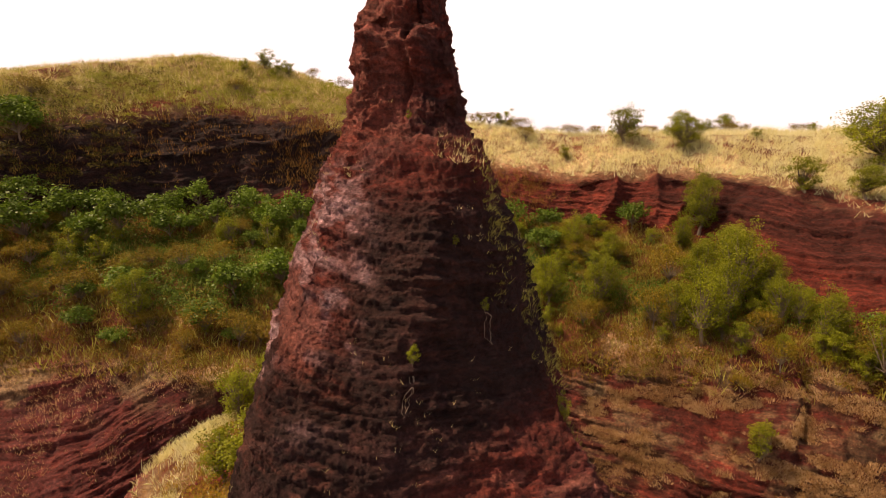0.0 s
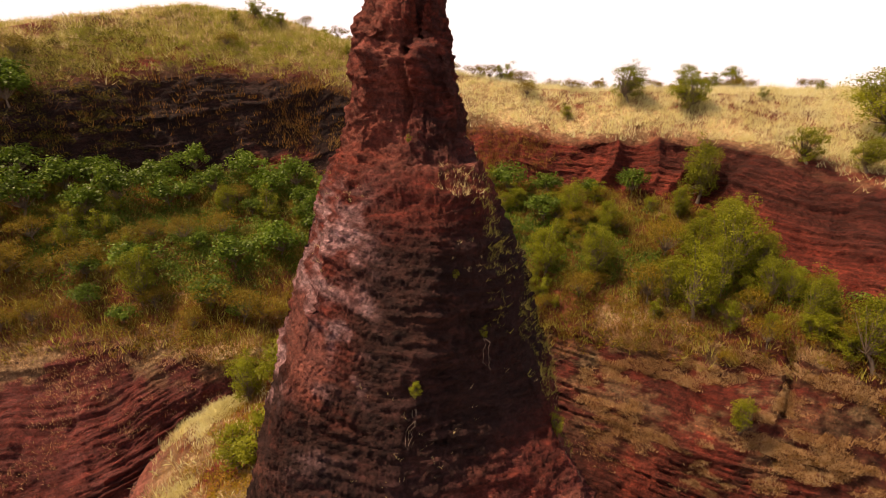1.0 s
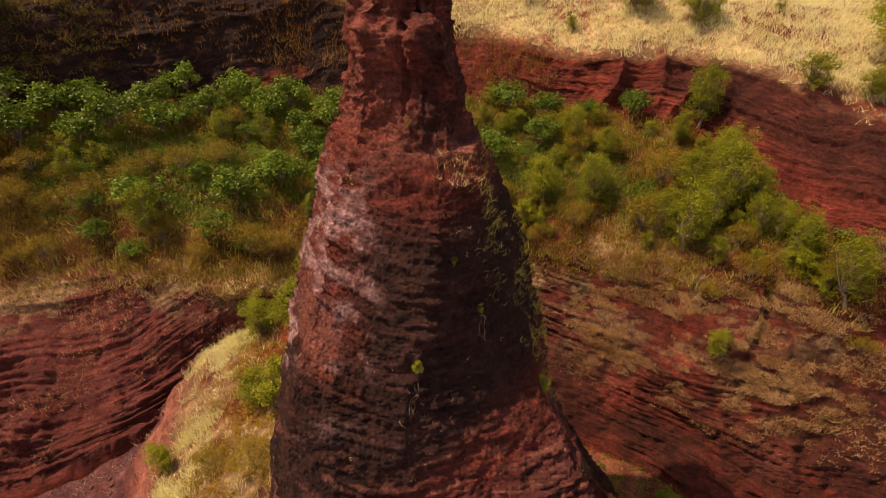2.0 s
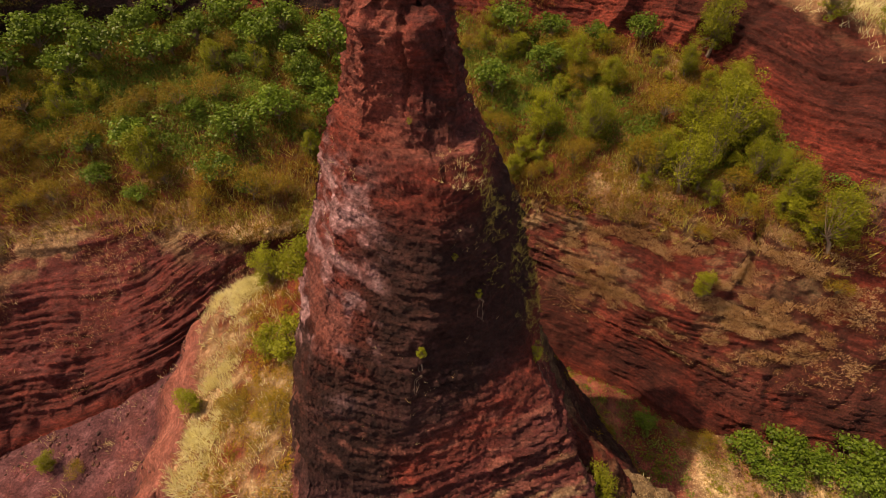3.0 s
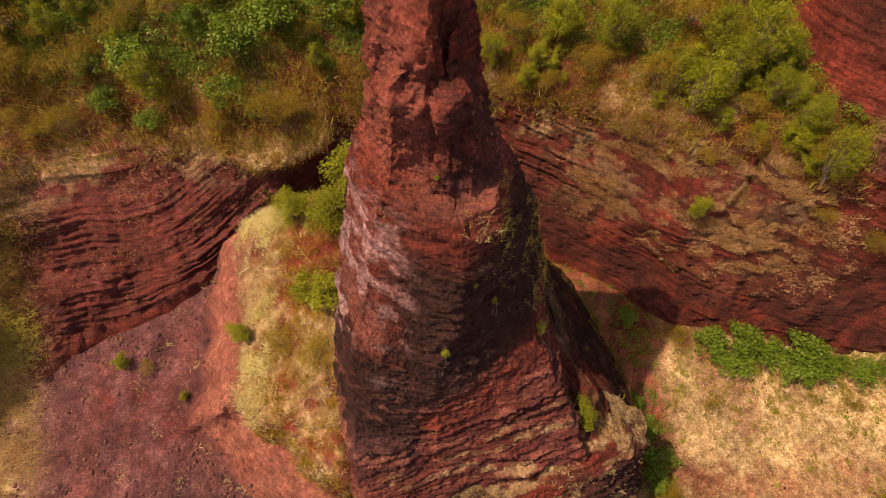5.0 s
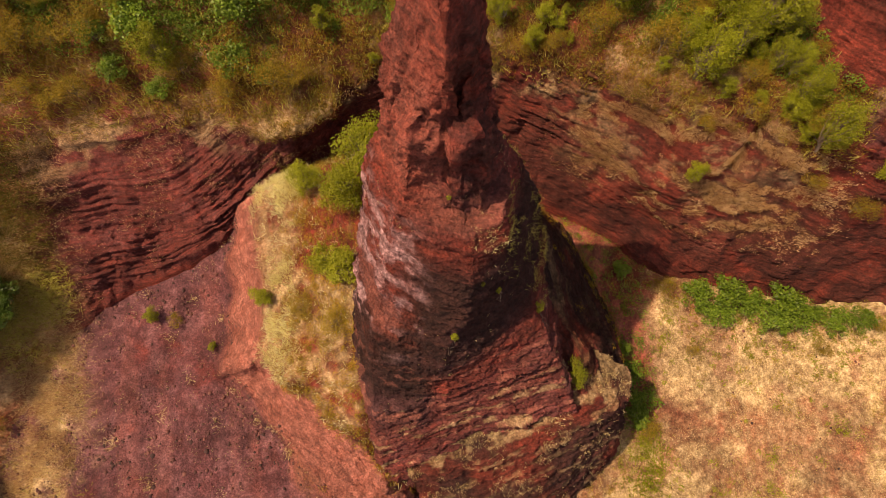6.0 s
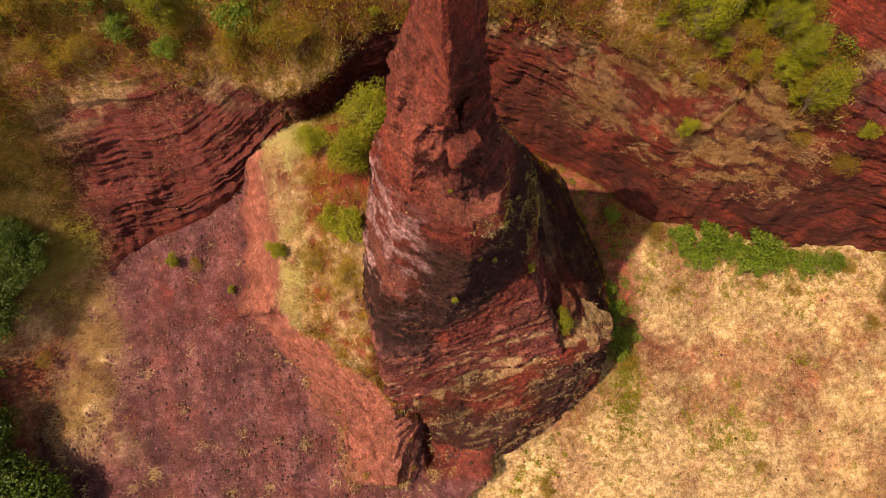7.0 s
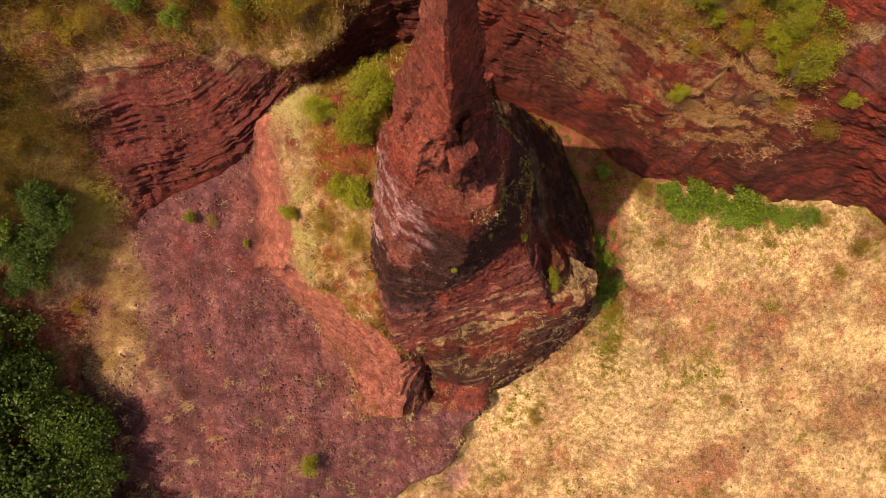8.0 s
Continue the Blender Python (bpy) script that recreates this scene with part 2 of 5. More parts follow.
SCRUB = leaf_material("scrub_leaf", [(0.2, (0.065, 0.058, 0.006)), (0.42, (0.165, 0.127, 0.012)), (0.6, (0.29, 0.19, 0.02)), (0.85, (0.46, 0.21, 0.036))], 0.6, 0.4)
# scrub leaves again, with the shade of bank and cliff end in their colour
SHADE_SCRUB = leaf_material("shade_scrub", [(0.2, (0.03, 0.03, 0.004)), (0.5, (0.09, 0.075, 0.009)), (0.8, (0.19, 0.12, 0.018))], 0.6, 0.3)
LIGHT_LEAF = leaf_material("light_leaf", [(0.2, (0.085, 0.10, 0.006)), (0.5, (0.23, 0.255, 0.018)), (0.8, (0.37, 0.37, 0.045))], 0.5, 0.5)
BROAD_LEAF = leaf_material("broad_leaf", [(0.2, (0.04, 0.075, 0.007)), (0.5, (0.10, 0.17, 0.016)), (0.8, (0.23, 0.31, 0.045))], 0.45, 0.38)
FOREST_LEAF = leaf_material("forest_leaf", [(0.2, (0.012, 0.03, 0.003)), (0.5, (0.035, 0.075, 0.007)), (0.8, (0.09, 0.14, 0.015))], 0.5, 0.3)


def bark_material():
    m, t, out = nodes("bark")
    t.links.new(ramp(t, noise_at(t, 9, 6, 0.7, (1, 1, 0.3)), [(0.3, (0.09, 0.06, 0.04)), (0.7, (0.26, 0.20, 0.15))]), out.inputs["Base Color"])
    out.inputs["Roughness"].default_value = 0.85
    return m


BARK = bark_material()

# ---- the quarry's rim: lines that run round it clockwise, x, y, z ----
FOOT = [(-30, -14, 1), (-28, -4, 1.2), (-25.5, 6, 1.4), (-24, 12, 2.7), (-21, 15.8, 4.2), (-17.6, 17.0, 5.0), (-13.3, 19.2, 5.8), (-9.9, 21.7, 5.6),
        (-6.2, 24.3, 4.6), (-1, 25, 4.6), (5, 22.8, 3.4), (9.8, 20.2, 2.4), (13.8, 17.4, 1.9), (18.5, 15.9, 1.6), (23, 15.2, 1.5), (31, 14.4, 1.4), (37, 7, 1.2), (38, -8, 1), (20, -30, 0.5), (-16, -30, 1)]
LIP = [(-38, -14, 7), (-36, -3, 7), (-34.5, 9, 8.5), (-29, 18.5, 9.6), (-20.8, 23.6, 11), (-17, 23.8, 11), (-13.5, 23.9, 10.8), (-9.5, 24.1, 10.7),
       (-6.3, 26.2, 10.2), (-0.5, 28, 10), (4.5, 27.5, 10), (9, 26.2, 10.2), (13.6, 23.8, 10.6), (17.2, 22.8, 10.8), (21.2, 20.2, 10.4), (29, 17, 10), (41, 8, 9), (42, -8, 8), (22, -36, 4), (-18, -36, 5)]
MID = [(-40, -14, 11), (-38, -2, 11), (-36, 10, 12.5), (-30, 21, 13), (-21.5, 28, 14.6), (-17.5, 29, 14.5), (-13.5, 29, 13.8), (-9.8, 30, 13.4),
       (-5.5, 31, 13), (0, 32.5, 13), (5, 32.5, 13), (9.3, 31, 13.2), (14, 28.5, 13.3), (17.2, 26, 13), (19.8, 22.2, 11.7), (28.5, 18.5, 12), (43, 9, 11), (44, -8, 10), (23, -39, 5), (-19, -39, 6)]
LEDGE = [(-44, -14, 14), (-42, -1, 15), (-40, 12, 16), (-32, 25, 17), (-23, 33, 17.2), (-18.5, 35.5, 17), (-14.5, 37, 17), (-10, 38, 16.8),
         (-5, 38.8, 16.5), (0, 39.3, 16.4), (4.8, 38.8, 16.4), (9.5, 36.5, 16), (14, 34, 16), (17.4, 29, 14.3), (20, 24, 12.6), (27.5, 20.5, 14.5), (45, 10, 13), (46, -8, 12), (24, -42, 6), (-20, -42, 7)]
BROW = [(-46, -14, 17), (-44, 0, 18), (-42, 13, 19), (-33.5, 27, 20), (-23.5, 35.6, 22.6), (-18.7, 38.2, 23.6), (-14.7, 39.7, 23.4), (-10.3, 41, 23),
        (-5, 41.8, 21.6), (0, 42, 19.8), (4.6, 41.5, 19.5), (9.8, 38, 19.5), (14.8, 36, 19.7), (18.8, 32.3, 19.1), (22.3, 27.6, 17.4), (28.5, 22.5, 16.2), (47, 11, 15), (48, -8, 14), (25, -45, 7), (-21, -45, 8)]
CREST = [(-52, -14, 22), (-50, 2, 23), (-48, 15, 25), (-37, 32, 25), (-24, 42, 28.0), (-19.5, 45, 28.7), (-15, 47, 28.3), (-10.5, 48.5, 27.2),
         (-5, 48.5, 25.6), (0, 48, 24.4), (5.5, 46, 23.2), (10.5, 44, 22.9), (16, 42, 22.6), (21, 40, 22.5), (28, 38, 22.3), (37, 32, 22), (54, 14, 18), (55, -8, 17), (28, -55, 9), (-24, -55, 10)]


def strip(x, y):
    """Where golden grass runs along the foot of the left bank."""
    return np.exp(-((x - np.interp(y, [3, 5, 8, 12, 16, 19], [-25, -24.6, -23.6, -24.6, -25.6, -26.5])) / 1.5) ** 2) * smooth(2, 4.5, y) * smooth(20, 17, y)


def rim_sheet():
    lines = [np.array(l, dtype=float) for l in (FOOT, LIP, MID, LEDGE, BROW, CREST)]
    middle = np.array([0.0, 8.0, 0.0])
    out = (lines[-1] - middle) * np.array([1, 1, 0])
    out /= np.linalg.norm(out, axis=1, keepdims=True)
    toe = lines[0] - out * 0.6 - np.array([0, 0, 2.0])
    rings = []
    for reach, drop in ((10, 0.6), (45, 5), (160, 22), (600, 40), (1600, 45), (4200, 45)):
        r = lines[-1] + out * reach
        r[:, 2] = np.where(reach < 50, lines[-1][:, 2] - drop, 22 - drop)
        rings.append(r)
    counts = [6, 10, 10, 30, 60, 56, 50, 50, 46, 46, 48, 46, 46, 50, 56, 50, 14, 10, 8, 8]
    lines = [toe] + lines + rings
    cols = np.array([spline(l, counts, True) for l in lines])
    steps = [8, 126, 40, 46, 46, 60, 26, 20, 14, 12, 14, 14]
    flat, curved = [], spline(cols, steps, False)
    for i, n in enumerate(steps):
        for s in range(n):
            flat.append(cols[i] + (cols[i + 1] - cols[i]) * (s / n))
    flat.append(cols[-1])
    level = np.concatenate([i + np.arange(n) / n for i, n in enumerate(steps)] + [np.array([len(steps)])])
    g = np.array(flat) * 0.65 + curved * 0.35
    lv = level[:, None] * np.ones(g.shape[1])[None, :]
    x, y, z = g[..., 0], g[..., 1], g[..., 2]
    n = normals(g, True)
    near = 1 - smooth(7.0, 8.2, lv)
    low = smooth(0.6, 1.1, lv) * (1 - smooth(1.9, 2.25, lv)) * smooth(-25.5, -22.5, x + 0.35 * (y - 18) + 3 * fbm(g, 4, 3, 9))
    high = smooth(3.9, 4.1, lv) * (1 - smooth(4.95, 5.25, lv))
    ends = smooth(0.9, 1.1, lv) * smooth(-22.5, -25.5, x + 0.35 * (y - 18))
    slope = np.maximum(smooth(1.9, 2.2, lv), ends) * (1 - smooth(3.85, 4.05, lv)) * smooth(21, 19, x + 0.25 * (20 - y))
    low = np.maximum(low, smooth(1.8, 2.2, lv) * (1 - smooth(4.0, 4.2, lv)) * smooth(19, 21, x + 0.25 * (20 - y)))
    lumps = 1.5 * fbm(g, 6, 3, 3) + 0.9 * fbm(g, 1.7, 4, 8)
    # the beds sag: on the left they sweep down to the middle, on the right they fall to the right
    bed = z + np.where(x < 0, -0.02 * np.clip(x + 22, 0, 14) ** 2, 0.15 * x - 3.9) + 0.15 * (y - 20) + 0.5 * fbm(g, 9, 2, 5) * 4
    relief = (0.8 * strata(g, bed, 0.62, 0.42, 21, 3.5, 0.2) + strata(g, bed, 0.3, 0.2, 24, 3.0, 0.2) + 0.16 * (knobs(g, 0.5, 25) - 0.6) + 0.3 * fbm(g, 0.9, 4, 26, 0.65)) * low * (0.45 + 0.9 * smooth(-0.15, 0.2, fbm(g, 4, 2, 23))) * (1 - 0.4 * smooth(2, 6, x)) + strata(g, bed * 0.9, 0.45, 0.35, 22) * high
    lumps = lumps + 1.3 * (knobs(g * np.array([1, 1, 0.35]), 2.2, 43) - 0.6) * high * smooth(4, 8, x) * smooth(19, 15, x)
    cracks = smooth(0.12, 0.0, np.abs(fbm(g * np.array([1, 1, 0.25]), 2.6, 3, 41))) * 0.22 * (low + high)
    d = (lumps * (0.35 + 0.65 * (low + high)) + relief - cracks) * near
    g = g + n * d[..., None]
    g[..., 2] += (1 - near) * fbm(g * np.array([1, 1, 0]), 900, 4, 61) * 130 * smooth(9.3, 11, lv)
    g[..., 2] += smooth(4.9, 5.3, lv) * near * (0.9 * fbm(g, 5, 3, 77) + 1.1 * fbm(g, 11, 2, 78))
    # a slanting cleft in the wall
    cleft = np.exp(-((x - 16.1 - 0.35 * (z - 10)) / 0.22) ** 2) * smooth(8.2, 8.8, z) * smooth(11.4, 10.8, z) * smooth(1.0, 1.2, lv) * (1 - smooth(2.3, 2.6, lv)) * (y > 15)
    g = g - n * (0.7 * cleft)[..., None]
    lip = smooth(1.84, 1.97, lv) * (1 - smooth(2.02, 2.16, lv)) * smooth(-12, -10.5, x) * smooth(-6.6, -7.6, x)
    g[..., 1] -= 1.3 * lip
    g[..., 0] += 0.5 * lip
    g[..., 2] += 0.2 * lip
    patch = fbm(g, 5.5, 4, 91)
    fine = fbm(g, 1.1, 4, 92)
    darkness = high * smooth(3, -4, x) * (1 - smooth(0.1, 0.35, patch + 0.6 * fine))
    # shade of the recess behind the spire, painted into the wall's colour
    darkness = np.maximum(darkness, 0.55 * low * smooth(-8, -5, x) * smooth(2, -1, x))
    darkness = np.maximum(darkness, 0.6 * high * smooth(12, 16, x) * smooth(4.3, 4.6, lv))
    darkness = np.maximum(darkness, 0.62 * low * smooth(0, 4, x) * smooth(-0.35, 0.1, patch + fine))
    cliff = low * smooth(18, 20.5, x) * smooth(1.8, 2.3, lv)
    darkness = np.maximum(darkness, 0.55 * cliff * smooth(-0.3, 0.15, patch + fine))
    dry = smooth(4.95, 5.4, lv) * smooth(-0.35, 0.1, patch + fine) * near * (0.75 + 0.25 * smooth(-8, 2, x))
    dry = np.maximum(dry, slope * (0.1 + 0.5 * smooth(0.0, 0.3, patch + fine)) + 0.3 * ends * (1 - smooth(1.3, 1.5, lv)) * smooth(-0.2, 0.15, patch + fine))
    streak = fbm(np.stack([x, y, bed * 3.0], -1), 2.4, 4, 93)
    grassy = low * smooth(1.25, 1.7, lv) * smooth(4.5, 7, x) * smooth(21, 15, x) * smooth(0.0, 0.08, streak + 0.25 * patch + 0.5 * fbm(np.stack([x, y, bed * 2.5], -1), 0.5, 3, 94))
    dry = np.clip(np.maximum(dry, 0.22 * grassy), 0, 1)
    dry = np.maximum(dry, 0.6 * low * smooth(1.6, 1.95, lv) * smooth(0.05, 0.2, fine + patch))
    dry = np.maximum(np.maximum(dry, 0.95 * lip), 0.85 * strip(x, y) * smooth(-0.3, 0.1, fine + patch))
    pale = low * smooth(0.05, 0.3, patch) * 0.35 * smooth(10, 16, x) * (1 - smooth(1.1, 1.5, lv))
    mauve = low * smooth(-6, -10, x) * 0.4 + 0.4 * cliff * smooth(-0.1, 0.15, fine)
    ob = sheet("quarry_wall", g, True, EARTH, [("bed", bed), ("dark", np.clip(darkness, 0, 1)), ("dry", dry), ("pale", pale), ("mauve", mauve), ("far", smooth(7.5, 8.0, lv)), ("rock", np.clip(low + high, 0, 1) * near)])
    tagged(ob, "red bedded quarry walls under grassy rim and hills", "quarry wall", kind="structure")
    return g, lv


RIM, RIM_LEVEL = rim_sheet()
RIM_NORMAL = normals(RIM, True)


# ---- quarry floor with the earth mound beside the spire ----
CRUST_X, CRUST_Y = [-10.5, -8.6, -5.7, -4, -2.5], [11.0, 9.9, 7.95, 5.4, 4.6]


def floor_height(x, y):
    left = 2.7 + 0.085 * (y - 2) - 0.09 * np.maximum(0, -x - 18)
    left = np.clip(left, 1.0, 4.4) + 0.28 * np.clip(y - 14.5, 0, 5) * smooth(-18.5, -14, x) * smooth(-7, -10, x)
    right = 0.55 + 0.06 * np.clip(y, -20, 22)
    edge = np.interp(y, [-30, -10, -6.7, -3.3, 0.5, 3, 6, 30], [-22, -10, -5.2, -0.3, 2.0, 2.4, 3, 3]) + 0.35 * np.sin(1.3 * y) + 0.2 * np.sin(2.9 * y + 1)
    side = smooth(0.5, -0.5, x - edge)
    base = right + (left - right) * side
    # a crust edge crosses the mound: grass above it, bare earth that falls away below it
    crust = y - np.interp(x, CRUST_X, CRUST_Y) - 0.25 * np.sin(2.3 * x)
    slope = 6.6 + 0.59 * (x + 3.95) + 0.8 * (y - 5.24)
    slope = np.maximum(slope, 4.2 + 0.25 * (x + 5.5) + 0.25 * (y - 1.5) - 2.5 * np.maximum(0, 0.5 - y) - 1.3 * np.maximum(0, -7.0 - x))
    top = np.minimum(8.3 + 0.55 * (x + 9.8) + 0.1 * (y - 9.7), slope + 1.2 * smooth(-0.25, 0.15, crust) * smooth(-3.9, -5.0, x) - 1.5 * np.maximum(0, x + 4.0))
    brink = np.interp(y, [2, 9, 13, 19.5], [-8.3, -9.7, -10.5, -11.2]) + 0.5 * np.sin(0.9 * y + 1.0) + 0.3 * np.sin(2.1 * y)
    top = top - 0.75 * np.maximum(0, brink - x) - 1.6 * np.maximum(0, y - 20.5) - 7.0 * np.maximum(0, x + 2.65 + 0.15 * np.sin(4.1 * y)) * smooth(7, 5, y)
    top = top - 2.2 * np.maximum(0, x + 1.5)
    k = 0.6
    h = np.clip(0.5 + 0.5 * (top - base) / k, 0, 1)
    z = base + (top - base) * h + k * h * (1 - h)
    z = z - 1.3 * np.exp(-((x + 2.0 + 0.2 * np.sin(3 * y)) / 0.32) ** 2) * smooth(0.6, 1.6, y) * smooth(5, 4, y)
    return z, np.clip((top - base) / 1.5, 0, 1), side


def floor_sheet():
    xs = np.concatenate([np.linspace(-46, -30, 50), np.linspace(-29.8, -12, 125, endpoint=False), np.linspace(-12, 1.5, 190, endpoint=False), np.linspace(1.5, 34, 210), np.linspace(34.3, 48, 40)])
    ys = np.concatenate([np.linspace(-40, -9, 50), np.linspace(-8.8, -1, 56, endpoint=False), np.linspace(-1, 11.5, 180, endpoint=False), np.linspace(11.5, 31, 130)])
    x, y = np.meshgrid(xs, ys)
    z, mound, side = floor_height(x, y)
    raw = np.stack([x, y, z], -1)
    crust = y - np.interp(x, CRUST_X, CRUST_Y) - 0.25 * np.sin(2.3 * x)
    front_block = mound * smooth(0.1, -0.3, crust + 0.5 * fbm(raw, 1.0, 3, 106)) * smooth(-2.0, -2.6, x) * smooth(-9.5, -6.5, x)
    lay = (z + 0.1 * x + 0.9 * fbm(raw, 2.2, 3, 107)) / 0.46
    f = lay - np.floor(lay)
    z = z + 0.46 * (smooth(0.0, 0.25, f) - f) * front_block * smooth(-0.25, 0.1, fbm(raw, 1.6, 3, 108) + 0.25 * smooth(-7, -5, x))
    g = np.stack([x, y, z], -1)
    n = normals(g, False)
    soil = 0.7 * fbm(g, 3.5, 4, 101) + 0.35 * fbm(g, 0.7, 3, 102)
    bed = z + 0.12 * x + 0.5 * fbm(g, 5, 2, 103) * 2
    block = mound * smooth(0.15, -0.15, crust + 0.3 * fbm(g, 0.8, 3, 106))
    edge = np.exp(-(crust / 0.45) ** 2) * mound
    relief = strata(g, bed, 0.2, 0.16, 104, 1.0) * block * smooth(-1.8, -2.6, x) + strata(g, bed, 0.13, 0.3, 109, 2.0) * edge
    flank = mound * side * smooth(0.3, -0.6, x - np.interp(y, [2, 9, 13, 19.5], [-8.3, -9.7, -10.5, -11.2]))
    rills = fbm(np.stack([x * 0.22, y, z * 0.2], -1), 0.5, 4, 105, 0.7)
    g = g + n * (soil * (0.5 + 0.5 * side) * 0.8 + relief + 0.5 * rills * flank)[..., None]
    patch, fine = fbm(g, 6, 4, 111), fbm(g, 0.9, 4, 112)
    top = mound * (1 - block) * smooth(-1.5, -3, x) * smooth(-0.8, 0.4, x - np.interp(y, [2, 9, 13, 19.5], [-8.3, -9.5, -10.2, -10.9]))
    dry = np.maximum((1 - side) * (0.42 + 0.5 * smooth(-0.3, 0.12, patch * 1.2 + fine * 1.1)) * (1 - 0.85 * smooth(13.5, 11.5, x) * smooth(9, 11.5, y)), 0.7 * top * smooth(-0.15, 0.25, patch + fine + 0.12 * smooth(-7.5, -9.5, x)))
    bare = (1 - side) * smooth(15.5, 12.0, x + 0.25 * (y - 10) + 7 * patch + 3 * fine) * smooth(5.5, 9, y + 5 * patch)
    bare = np.maximum(bare, 0.4 * (1 - side) * smooth(0.08, 0.2, fbm(g, 4.0, 4, 114)))
    dry = dry * (1 - 0.8 * bare)
    left_grass = smooth(1, 4, y) * smooth(-20.5, -23.5, x + 0.25 * (y - 8)) * smooth(-0.12, 0.1, patch + fine * 0.7)
    dry = np.maximum(dry, np.maximum(left_grass * side * 0.6, 0.85 * strip(x, y) * smooth(-0.3, 0.1, fine + patch)))
    wash = np.exp(-((x + 0.2 - 0.4 * (y + 5)) / 1.3) ** 2 - ((y + 5.2) / 1.6) ** 2)
    dry = dry * (1 - wash)
    tracks = smooth(0.02, 0.14, fbm(np.stack([x + 0.1 * y, y * 0.14, z * 0], -1), 1.1, 3, 116)) * side * (1 - mound)
    clods = side * (1 - mound) * smooth(0.0, 0.22, fbm(g, 2.2, 4, 113) + 0.5 * fine)
    mauve = side * (1 - mound) * smooth(-0.5, 0.0, patch + 0.5 * fine + 0.1)
    pale = np.clip(side * mound * (1 - top) * 0.95 + (1 - side) * smooth(-0.1, 0.2, patch) * 0.8, 0, 1)
    pale = np.clip(pale + 0.14 * tracks, 0, 1)
    ob = sheet("ground", g, False, EARTH, [("bed", bed), ("dark", np.clip(0.75 * edge * smooth(-0.1, 0.1, fbm(np.stack([x, y, z * 6], -1), 0.8, 3, 115)) + 0.5 * clods * (1 - tracks), 0, 1)), ("dry", np.clip(dry, 0, 1)), ("pale", pale), ("mauve", np.clip(mauve * (1 - 0.25 * clods) * (1 - 0.9 * smooth(-2.6, -2.0, x) * smooth(0, 0.8, y)), 0, 1)), ("far", x * 0), ("coat", 0.7 * wash), ("rock", front_block)])
    tagged(ob, "red quarry floor with dry grass and bare mauve soil", "ground", kind="structure")
    return g, top, side, mound, bare


FLOOR, FLOOR_TOP, FLOOR_SIDE, FLOOR_MOUND, FLOOR_BARE = floor_sheet()
FLOOR_NORMAL = normals(FLOOR, False)

# ---- the spire: the run of its corners from the foot up ----
HEIGHTS = [-1, 4, 7, 10, 12.5, 15, 17, 19.5, 21, 22, 24, 26, 28, 29.3]
CORNERS = {
    "front_left": [(-3.6, 3.9), (-3.8, 4.6), (-3.95, 5.6), (-4.1, 7.6), (-4.0, 9.2), (-3.85, 10.8), (-3.3, 12.2), (-2.8, 13.6), (-2.2, 14.5), (-2.15, 14.9), (-1.95, 15.1), (-1.75, 16.8), (-1.6, 17.8), (-1.4, 18.2)],
    "front": [(0.9, 4.6), (0.8, 5.4), (0.6, 6.6), (0.1, 8.2), (-1.0, 9.4), (-1.0, 10.45), (-0.4, 11.45), (-0.1, 12.35), (-0.5, 13.8), (-0.6, 14.3), (-0.85, 14.7), (-1.0, 15.7), (-1.1, 16.8), (-1.1, 17.5)],
    "front_right": [(6, 8), (5.9, 8.1), (5.45, 8.3), (5.0, 8.6), (3.7, 10.8), (2.55, 12.5), (1.65, 13.2), (0.95, 13.2), (0.45, 14.0), (0.4, 14.4), (0.05, 15.1), (-0.3, 16.6), (-0.65, 17.6), (-0.8, 18.1)],
    "right": [(5.4, 13.4), (5.0, 13.2), (4.6, 13.0), (3.85, 13.4), (3.45, 14.8), (3.3, 15.5), (2.6, 16.0), (1.55, 16.4), (0.8, 16.6), (0.6, 16.7), (0.3, 16.9), (0.05, 17.6), (-0.3, 18.2), (-0.45, 18.6)],
    "back": [(-2, 22.5), (-1.9, 21.8), (-1.8, 21.2), (-1.8, 20.8), (-1.7, 20.5), (-1.5, 20.2), (-1.2, 20), (-1, 19.9), (-0.9, 19.9), (-0.9, 19.9), (-1, 19.9), (-1, 19.9), (-1.1, 19.8), (-1.1, 19.6)],
    "left": [(-6, 7), (-5.7, 8), (-5.5, 9), (-5.2, 10.4), (-5.0, 11.5), (-4.7, 13), (-4.25, 14.2), (-3.75, 16.2), (-3.15, 16.7), (-2.85, 16.9), (-2.65, 17.2), (-2.05, 17.7), (-1.7, 18.2), (-1.5, 18.6)],
}


def rings(corners, counts, heights, step, sharp):
    """Rings round a rock through its corner lines; sharp: how flat its sides run from corner to corner."""
    n = len(counts)
    ringed = []
    for lev in range(len(heights)):
        pts = corners[:, lev]
        curved = spline(pts, counts, True)
        flat = np.concatenate([pts[i] + (pts[(i + 1) % n] - pts[i]) * (np.arange(c) / c)[:, None] for i, c in enumerate(counts)])
        ringed.append((1 - sharp) * curved + sharp * flat)
    return spline(np.array(ringed), [max(6, int((b - a) / step)) for a, b in zip(heights, heights[1:])], False)


